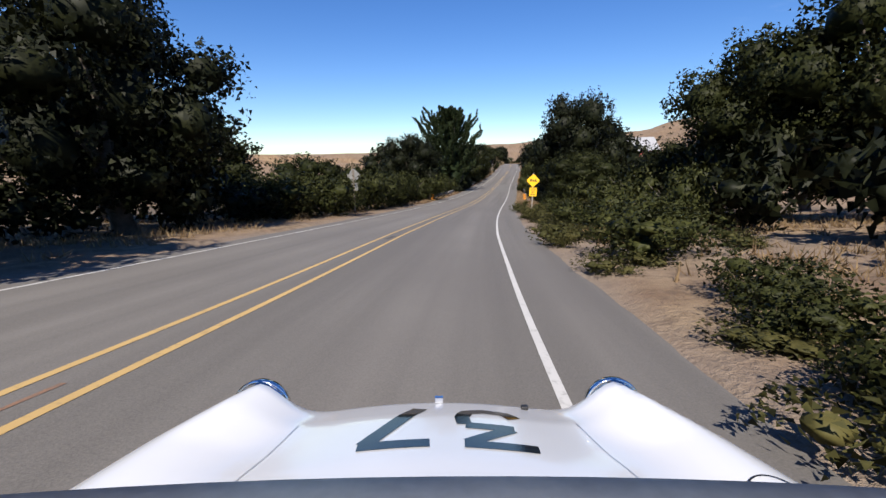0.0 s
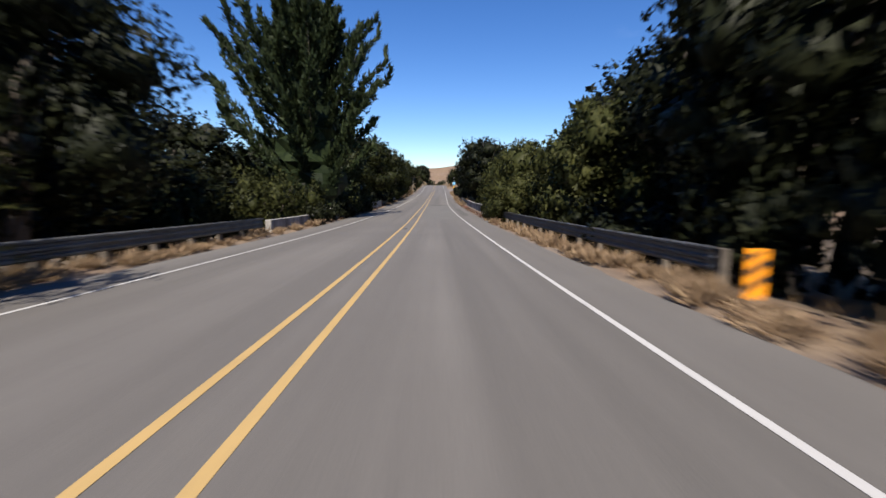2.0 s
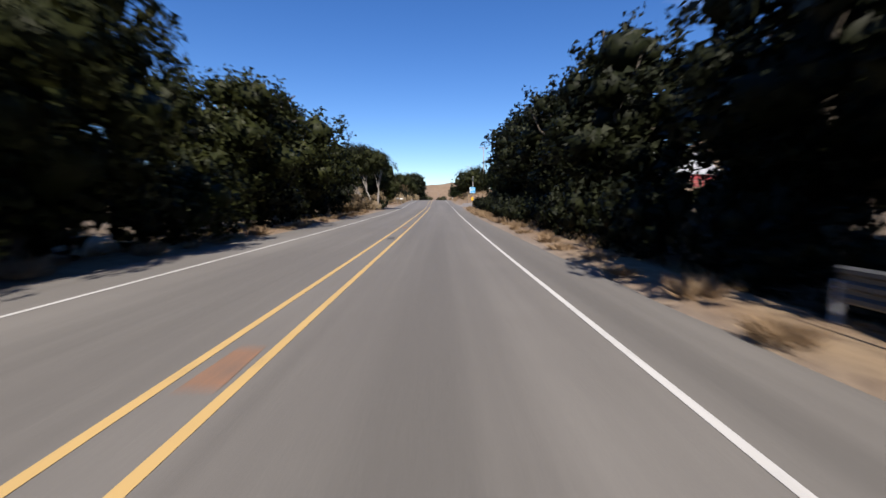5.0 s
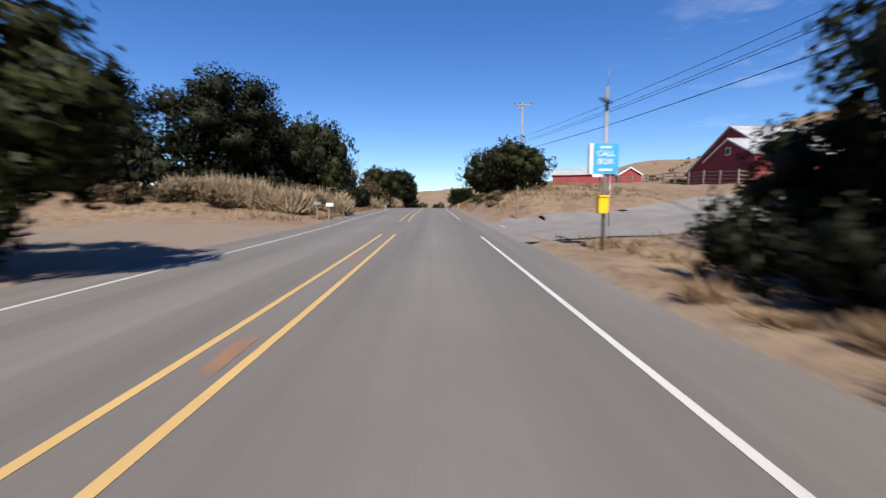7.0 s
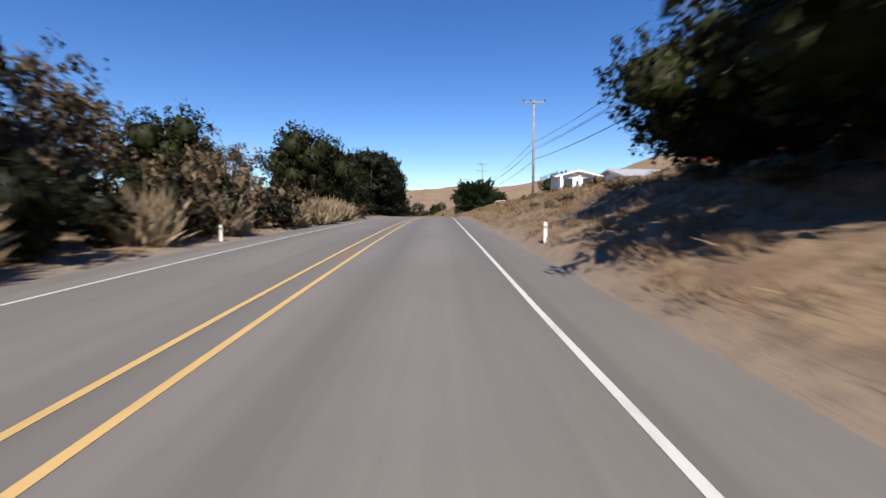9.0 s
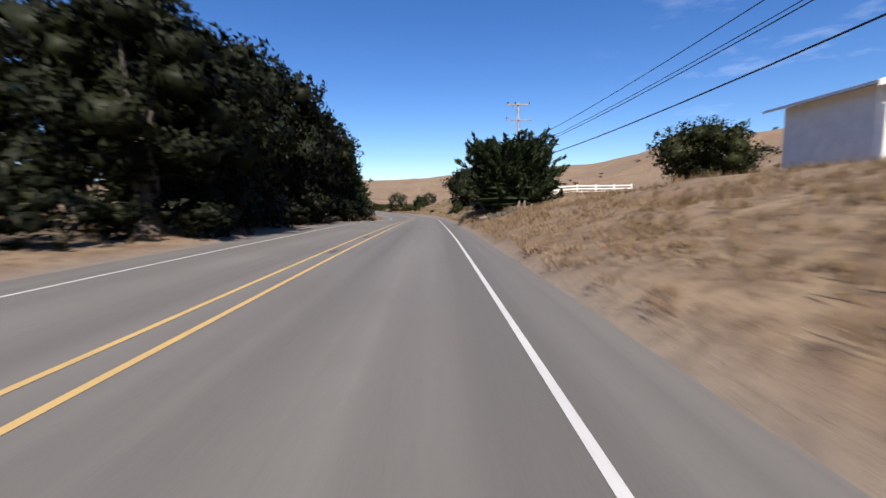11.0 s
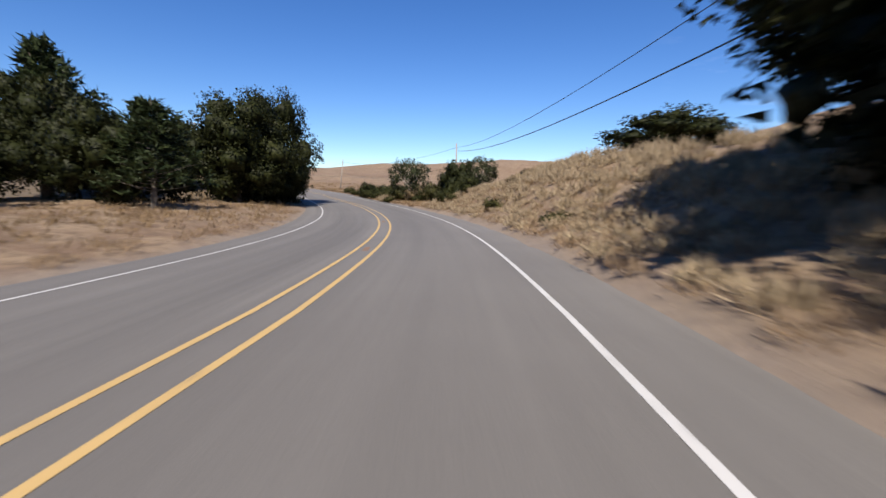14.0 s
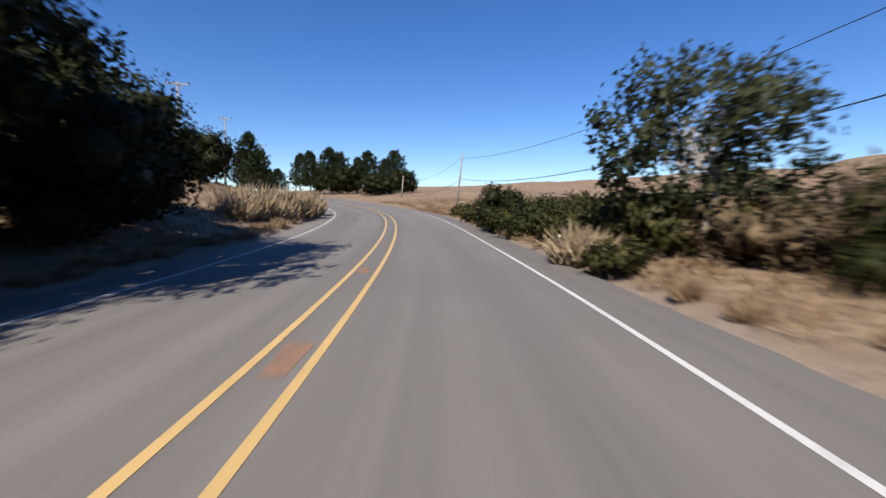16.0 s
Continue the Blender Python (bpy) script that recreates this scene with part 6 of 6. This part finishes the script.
def rail_fence(name, label, points, h, rails, mat, step, thick, group):
    """A post and rail fence along points on the ground."""
    t = thing(name, label, "fence", group)
    p = [Vector((x, y, ground_z(x, y))) for x, y in points]
    stations_ = []
    for a, b in zip(p[:-1], p[1:]):
        n = max(1, round((b - a).length / step))
        for i in range(n):
            q = a.lerp(b, i / n)
            stations_.append(Vector((q.x, q.y, ground_z(q.x, q.y))))
    stations_.append(p[-1])
    for q in stations_:
        box("post", (thick, thick, h + 0.5), (q.x, q.y, q.z + h / 2 - 0.15), mat, t, 0.012, (0, 0, random.uniform(0, 20)))
    for a, b in zip(stations_[:-1], stations_[1:]):
        d = b - a
        head = math.degrees(math.atan2(-d.x, d.y))
        rise = math.degrees(math.atan2(d.z, math.hypot(d.x, d.y)))
        for k in range(rails):
            z = h * (k + 0.75) / rails
            m = (a + b) / 2
            box("rail", (0.05, d.length, 0.14), (m.x, m.y, m.z + z), mat, t, 0.008, (rise, 0, head))


def build_fences():
    rail_fence("corral_fence", "weathered brown post and rail corral fence by the barn", [(27, 297), (34, 286), (36.5, 268), (54, 262), (80, 264)], 2.3, 4, WEATHERED, 3.4, 0.25, "farm fences")
    rail_fence("white_fence", "white three-rail ranch fence on the dry hill", [(5.2, 388.8), (16.8, 396), (30, 402)], 1.3, 3, WHITE_PAINT, 2.5, 0.16, "farm fences")
    rail_fence("white_fence", "white three-rail ranch fence on the dry hill", [(3.6, 361.9), (15.6, 365.3)], 1.0, 3, WHITE_PAINT, 2.4, 0.14, "farm fences")
    rail_fence("field_fence", "thin wire fence posts along the dry field", [(-20, 520), (-44, 530), (-70, 545)], 1.2, 1, WEATHERED, 5, 0.09, "field fences")


# ---- the white racing car at the start of the road ----
def hood_z(x, y):
    """Height of the body's upper skin, in the car's own axes."""
    ax = abs(x)
    zc = float(np.interp(y, [-2.1, -1.7, -0.6, 0.2, 0.4, 0.7, 1.0, 1.3, 1.5, 1.62, 1.75], [0.62, 0.82, 0.93, 0.945, 0.935, 0.915, 0.885, 0.84, 0.785, 0.72, 0.52]))
    base = zc - 0.045 * (ax / 0.45) ** 2
    crest = float(np.interp(y, [-2.1, -1.6, 0.4, 0.7, 1.0, 1.3, 1.44, 1.56, 1.66], [0.62, 0.88, 0.935, 0.93, 0.915, 0.90, 0.885, 0.75, 0.5]))
    amp = max(crest - (zc - 0.0813), 0)
    cx = float(np.interp(y, [0.4, 0.7, 0.9, 1.15, 1.3, 1.44], [0.93, 0.90, 0.85, 0.755, 0.67, 0.605]))
    wide = float(np.interp(y, [0.4, 0.9, 1.44], [0.24, 0.2, 0.118]))
    z = base + amp * math.exp(-((ax - cx) / wide) ** 2)
    if ax > cx + 0.05:
        z -= 0.275 * ((ax - cx - 0.05) / 0.155) ** 2.2
        z = max(z, 0.45)
    return z


def car_paint():
    m, nt, b = material("white_car_paint", 0.22)
    v = place_of(nt, True)
    c = ramp(nt, noise_at(nt, v, 1.5, 3), [(0.3, (0.50, 0.51, 0.53)), (0.7, (0.56, 0.57, 0.59))])
    nt.links.new(c, b.inputs["Base Color"])
    b.inputs["Coat Weight"].default_value = 0.6
    b.inputs["Coat Roughness"].default_value = 0.05
    return m


def stroke(name, pts, width, mat, parent):
    """A painted stroke laid over the hood."""
    p = []
    for a, b in zip(pts[:-1], pts[1:]):
        n = max(2, int(math.dist(a, b) / 0.02))
        p += [(a[0] + (b[0] - a[0]) * i / n, a[1] + (b[1] - a[1]) * i / n) for i in range(n)]
    p.append(pts[-1])
    v = []
    for i, q in enumerate(p):
        t = (p[min(i + 1, len(p) - 1)][0] - p[max(i - 1, 0)][0], p[min(i + 1, len(p) - 1)][1] - p[max(i - 1, 0)][1])
        ln = math.hypot(*t)
        nx, ny = -t[1] / ln, t[0] / ln
        for w in (-0.5, 0, 0.5):
            x, y = q[0] + nx * width * w, q[1] + ny * width * w
            v.append((x, y, hood_z(x, y) + 0.003))
    part(name, mesh_from(name, v, grid_faces(len(p), 3), mat, True), parent)


def build_car():
    paint = car_paint()
    chrome, nt, b = material("chrome", 0.08, 1.0)
    b.inputs["Base Color"].default_value = (0.75, 0.76, 0.78, 1)
    dark_glass, nt, b = material("dark_glass", 0.05)
    b.inputs["Base Color"].default_value = (0.02, 0.025, 0.035, 1)
    rubber = worn("tyre_rubber", (0.012, 0.012, 0.012), (0.03, 0.03, 0.03), 4, 60, 0.85)
    grey = worn("silver_panel", (0.30, 0.31, 0.33), (0.40, 0.41, 0.43), 2, 50, 0.35, 0.5, 0.05)
    gloss, nt, b = material("black_number_paint", 0.12)
    b.inputs["Base Color"].default_value = (0.008, 0.009, 0.012, 1)
    car = thing("racing_car", "white open racing car with black number thirty-seven on its hood", "car")
    head, slope = radians(11.6), radians(-4.87)
    turn = Euler((slope, radians(0.88), head)).to_matrix().to_4x4()
    up = turn.to_3x3() @ Vector((0, 0, 1))
    car.matrix_basis = Matrix.Translation(Vector((0, 0, 7.5)) - up * 1.5) @ turn
    xs = np.unique(np.concatenate([np.linspace(-1.08, 1.08, 81), [-0.66, 0.66]]))
    ys = np.unique(np.concatenate([np.linspace(-2.1, 0.2, 20), np.linspace(0.2, 1.75, 50)]))
    v = [(x, y, hood_z(x, y)) for y in ys for x in xs]
    n0, nc, nr = len(v), len(xs), len(ys)
    f = [list(q) for q in grid_faces(nr, nc)]
    # flanks and valance follow the rim downwards
    rim = [r * nc for r in range(nr)] + [(nr - 1) * nc + c for c in range(1, nc)] + [r * nc + nc - 1 for r in range(nr - 2, -1, -1)] + [c for c in range(nc - 2, 0, -1)]
    for i in rim:
        x, y, z = v[i]
        v.append((x * 0.97, y * 0.985, 0.20))
    m = len(rim)
    for k in range(m):
        f.append([rim[k], rim[(k + 1) % m], n0 + (k + 1) % m, n0 + k])
    me = mesh_from("body", v, f, paint, True)
    part("body", me, car)
    # seams of the fenders, fuel cap ring and fasteners
    for sgn in (-1, 1):
        stroke("fender_seam", [(sgn * 0.43, 1.30), (sgn * 0.45, 1.1), (sgn * 0.50, 0.85), (sgn * 0.57, 0.62)], 0.0025, grey, car)
        ring = []
        for a in np.linspace(0, 2 * np.pi, 40):
            for rr, oy in ((0.098, 0.0), (0.098, 0.02), (0.088, 0.02), (0.088, 0.0)):
                ring.append((sgn * 0.605 + rr * math.cos(a), 1.455 + oy, 0.79 + rr * math.sin(a)))
        part("headlight_rim", mesh_from("headlight_rim", ring, [[i * 4 + j, i * 4 + (j + 1) % 4, i * 4 + 4 + (j + 1) % 4, i * 4 + 4 + j] for i in range(39) for j in range(4)], chrome, True), car)
        lens_v, lens_f = ball(np.array([sgn * 0.605, 1.45, 0.79]), np.array([0.088, 0.05, 0.088]), np.random.default_rng(1), 10)
        part("headlight", mesh_from("headlight", lens_v, lens_f, chrome, True), car)
        for yy in (1.15, -1.25):
            w = rod("wheel", (sgn * 0.66, yy, 0.30), (sgn * 0.86, yy, 0.30), 0.30, 0.30, rubber, car, 28)
            rod("rim", (sgn * 0.85, yy, 0.30), (sgn * 0.872, yy, 0.30), 0.19, 0.17, chrome, w, 24)
    circle = [(0.755 + 0.06 * math.cos(a), 0.90 + 0.06 * math.sin(a)) for a in np.linspace(0, 2 * np.pi, 30)]
    stroke("fuel_cap_ring", circle, 0.005, BLACK, car)
    box("badge", (0.03, 0.02, 0.02), (0.004, 1.50, hood_z(0, 1.50) + 0.012), chrome, car, 0.004)
    box("hood_catch", (0.025, 0.02, 0.014), (0.30, 1.46, hood_z(0.30, 1.46) + 0.008), BLACK, car, 0.004)
    # the number, read from the front
    stroke("number_stroke", [(-0.209, 1.078), (-0.022, 1.085)], 0.05, gloss, car)
    stroke("number_stroke", [(-0.193, 1.088), (-0.057, 1.383)], 0.05, gloss, car)
    stroke("number_stroke", [(0.233, 1.283), (0.208, 1.333), (0.142, 1.353), (0.091, 1.335), (0.072, 1.276), (0.077, 1.219)], 0.045, gloss, car)
    stroke("number_stroke", [(0.080, 1.211), (0.218, 1.196)], 0.045, gloss, car)
    stroke("number_stroke", [(0.210, 1.191), (0.081, 1.090)], 0.045, gloss, car)
    stroke("number_stroke", [(0.069, 1.078), (0.260, 1.065)], 0.045, gloss, car)
    # windscreen: header, pillars, pane; the scuttle below it
    hv, hf = [], []
    for k, x in enumerate(np.linspace(-0.8, 0.8, 25)):
        back = 0.05 * (x / 0.62) ** 2
        for oy, oz in ((0.37, 1.244), (0.365, 1.258), (0.24, 1.262), (0.235, 1.24)):
            hv.append((x, oy - back, oz - 0.004 * (x / 0.62) ** 2))
    hf = [[i * 4 + j, i * 4 + (j + 1) % 4, i * 4 + 4 + (j + 1) % 4, i * 4 + 4 + j] for i in range(24) for j in range(4)]
    part("windscreen_header", mesh_from("windscreen_header", hv, hf, grey, True), car, "silver windscreen header")
    # added dark slab, stands for the rig's shadow and reflection on the header
    box("mirror_housing", (0.27, 0.10, 0.008), (0.035, 0.265, 1.264), worn("rig_shadow_tone", (0.07, 0.08, 0.10), (0.11, 0.12, 0.15), 2, 50, 0.3), car, 0.003, label="dark slab standing for shadow and reflection on the header")
    for sgn in (-1, 1):
        rod("windscreen_pillar", (sgn * 0.61, 0.42, 0.86), (sgn * 0.61, 0.22, 1.245), 0.016, 0.014, chrome, car, 8)
    pane = [(x, y, z) for x in np.linspace(-0.60, 0.60, 13) for y, z in ((0.46 - 0.1 * (x / .6) ** 2, 0.90), (0.34 - 0.1 * (x / .6) ** 2, 1.242))]
    clear, nt, b = material("windscreen_glass", 0.02)
    b.inputs["Base Color"].default_value = (0.95, 0.97, 0.98, 1)
    b.inputs["Transmission Weight"].default_value = 1.0
    b.inputs["IOR"].default_value = 1.1
    g = part("windscreen", mesh_from("windscreen", pane, grid_faces(13, 2), clear, True), car)
    g.visible_shadow = False
    # black slab in place of an opening, the recess's shade put into its colour
    box("cockpit", (1.0, 0.95, 0.05), (0, -0.38, hood_z(0, -0.38) + 0.0), BLACK, car, 0.02)
    for sgn in (-1, 1):
        box("seat_back", (0.42, 0.12, 0.22), (sgn * 0.25, -0.74, 1.0), BLACK, car, 0.04)


# ---- stones and dead wood on the bank by the young cypress ----
def rock(x, y, w, h, mat, turn):
    rng = np.random.default_rng(int(100 * (x + y)))
    bm = bmesh.new()
    bmesh.ops.create_icosphere(bm, subdivisions=3, radius=0.5)
    for v in bm.verts:
        n = noise.noise(v.co * 2.1 + Vector((x, y, 0)))
        v.co *= 1 + 0.4 * n + 0.2 * noise.noise(v.co * 6.0 + Vector((y, x, 0)))
        v.co.x, v.co.y, v.co.z = v.co.x * w, v.co.y * w * 0.75, v.co.z * h
    ob = new("rock", bm_mesh("rock", bm, mat))
    ob.matrix_basis = pose(x, y, ground_z(x, y) + 0.22 * h, 8, -6, turn)
    tagged(ob, "weathered grey-brown field stone on dry grass", "rock", "stones on the bank")


def build_dead_wood():
    rng = np.random.default_rng(8)
    stone = worn("lichen_stone", (0.022, 0.019, 0.014), (0.10, 0.085, 0.064), 4.0, 16.0, 0.95, 0.0, 0.8)
    for x, y, w, h in ((-3.7, 345.9, .7, .42), (-3.2, 346.3, .8, .5), (-2.8, 346.1, .6, .4), (-2.5, 346.7, .75, .45), (-3.5, 346.9, .5, .3), (-2.2, 346.2, .5, .34), (-1.8, 346.9, .7, .4), (-4.65, 346.7, .36, .26), (-4.1, 346.2, .3, .2)):
        rock(x, y, w, h, stone, float(rng.uniform(0, 360)))
    log = thing("fallen_log", "short bleached log lying on the dry bank", "log")
    z = ground_z(-4.3, 346.6)
    v, f = tube(bend(np.random.default_rng(4), (-4.62, 346.5, z + .1), (-3.95, 346.75, z + .2), 6, .08), [.1, .12, .115, .11, .1, .07], 9)
    part("trunk", mesh_from("trunk", v, f, WEATHERED, True), log)
    for x, y, h, lean in ((-1.5, 347.6, .62, 9), (-0.9, 347.8, .5, -5), (-0.5, 347.3, .3, 14)):
        t = thing("stump", "broken grey snag of an old trunk", "stump", "snags")
        t.matrix_basis = pose(x, y, ground_z(x, y) - .1, 0, lean, 0)
        v, f = tube(bend(rng, (0, 0, 0), (0.08, 0, h + .1), 5, .1), [.16, .13, .11, .1, .05], 8)
        part("trunk", mesh_from("trunk", v, f, WEATHERED, True), t)
    pile = thing("brush_pile", "heap of dry reddish-brown sticks on the verge", "brush pile")
    sticks = []
    for _ in range(150):
        y = rng.uniform(344.1, 346.5)
        x = -5.15 + 0.18 * (y - 344) + rng.normal() * .16
        z = ground_z(x, y)
        a = rng.uniform(-.5, .5) + 1.3
        q = rng.uniform(.25, .6)
        sticks.append(tube(bend(rng, (x, y, z + rng.uniform(0, .12)), (x + math.cos(a) * q * .5, y + math.sin(a) * q, z + rng.uniform(.05, .3)), 4, .2), np.linspace(.014, .005, 4), 4))
    v, f = join(sticks)
    part("sticks", mesh_from("sticks", v, f, worn("dead_twig", (0.06, 0.035, 0.028), (0.17, 0.10, 0.075), 4, 30, 0.95)), pile)


def crumpled(name, label, s, u, w, d, mat, seed):
    """A thin crumpled scrap lying beside the road."""
    rng = np.random.default_rng(seed)
    x, y, _head = on_road(s, u)
    z = float(road_at(x, y)[2][0]) + float(np.interp(u, (5.1, 5.62, 5.95, 6.3), (-.01, -.05, -.03, .03)))
    n = 7
    a, b = np.meshgrid(np.linspace(-.5, .5, n), np.linspace(-.5, .5, n))
    edge = 1 - 0.25 * rng.uniform(size=(n, n))
    up = 0.012 + 0.055 * rng.uniform(size=(n, n)) * (1 - 1.6 * np.maximum(abs(a), abs(b)))
    v = np.column_stack([(a * edge * w).ravel(), (b * edge * d).ravel(), up.ravel()])
    base = thing(name, label, "litter")
    base.matrix_basis = pose(x, y, z + 0.012, 0, 0, float(rng.uniform(0, 90)))
    part("scrap", mesh_from("scrap", v, grid_faces(n, n), mat, True), base)


def build_litter():
    crumpled("red_rag", "crumpled red rag on fallen leaves by the parapet", 120.56, 6.2, 0.62, 0.34, worn("red_cloth", (0.30, 0.02, 0.015), (0.55, 0.05, 0.035), 8, 60, 0.9), 3)
    crumpled("rubber_scrap", "small dark scrap of rubber on the road shoulder", 123.0, 4.5, 0.22, 0.16, BLACK, 4)


build_ground()
build_road()
build_side_road()
build_barriers()
build_signs()
build_power_line()
build_farm()
build_house()
build_shed()
build_fences()
build_dead_wood()
build_litter()
plant_all()
grass_cover()
build_car()
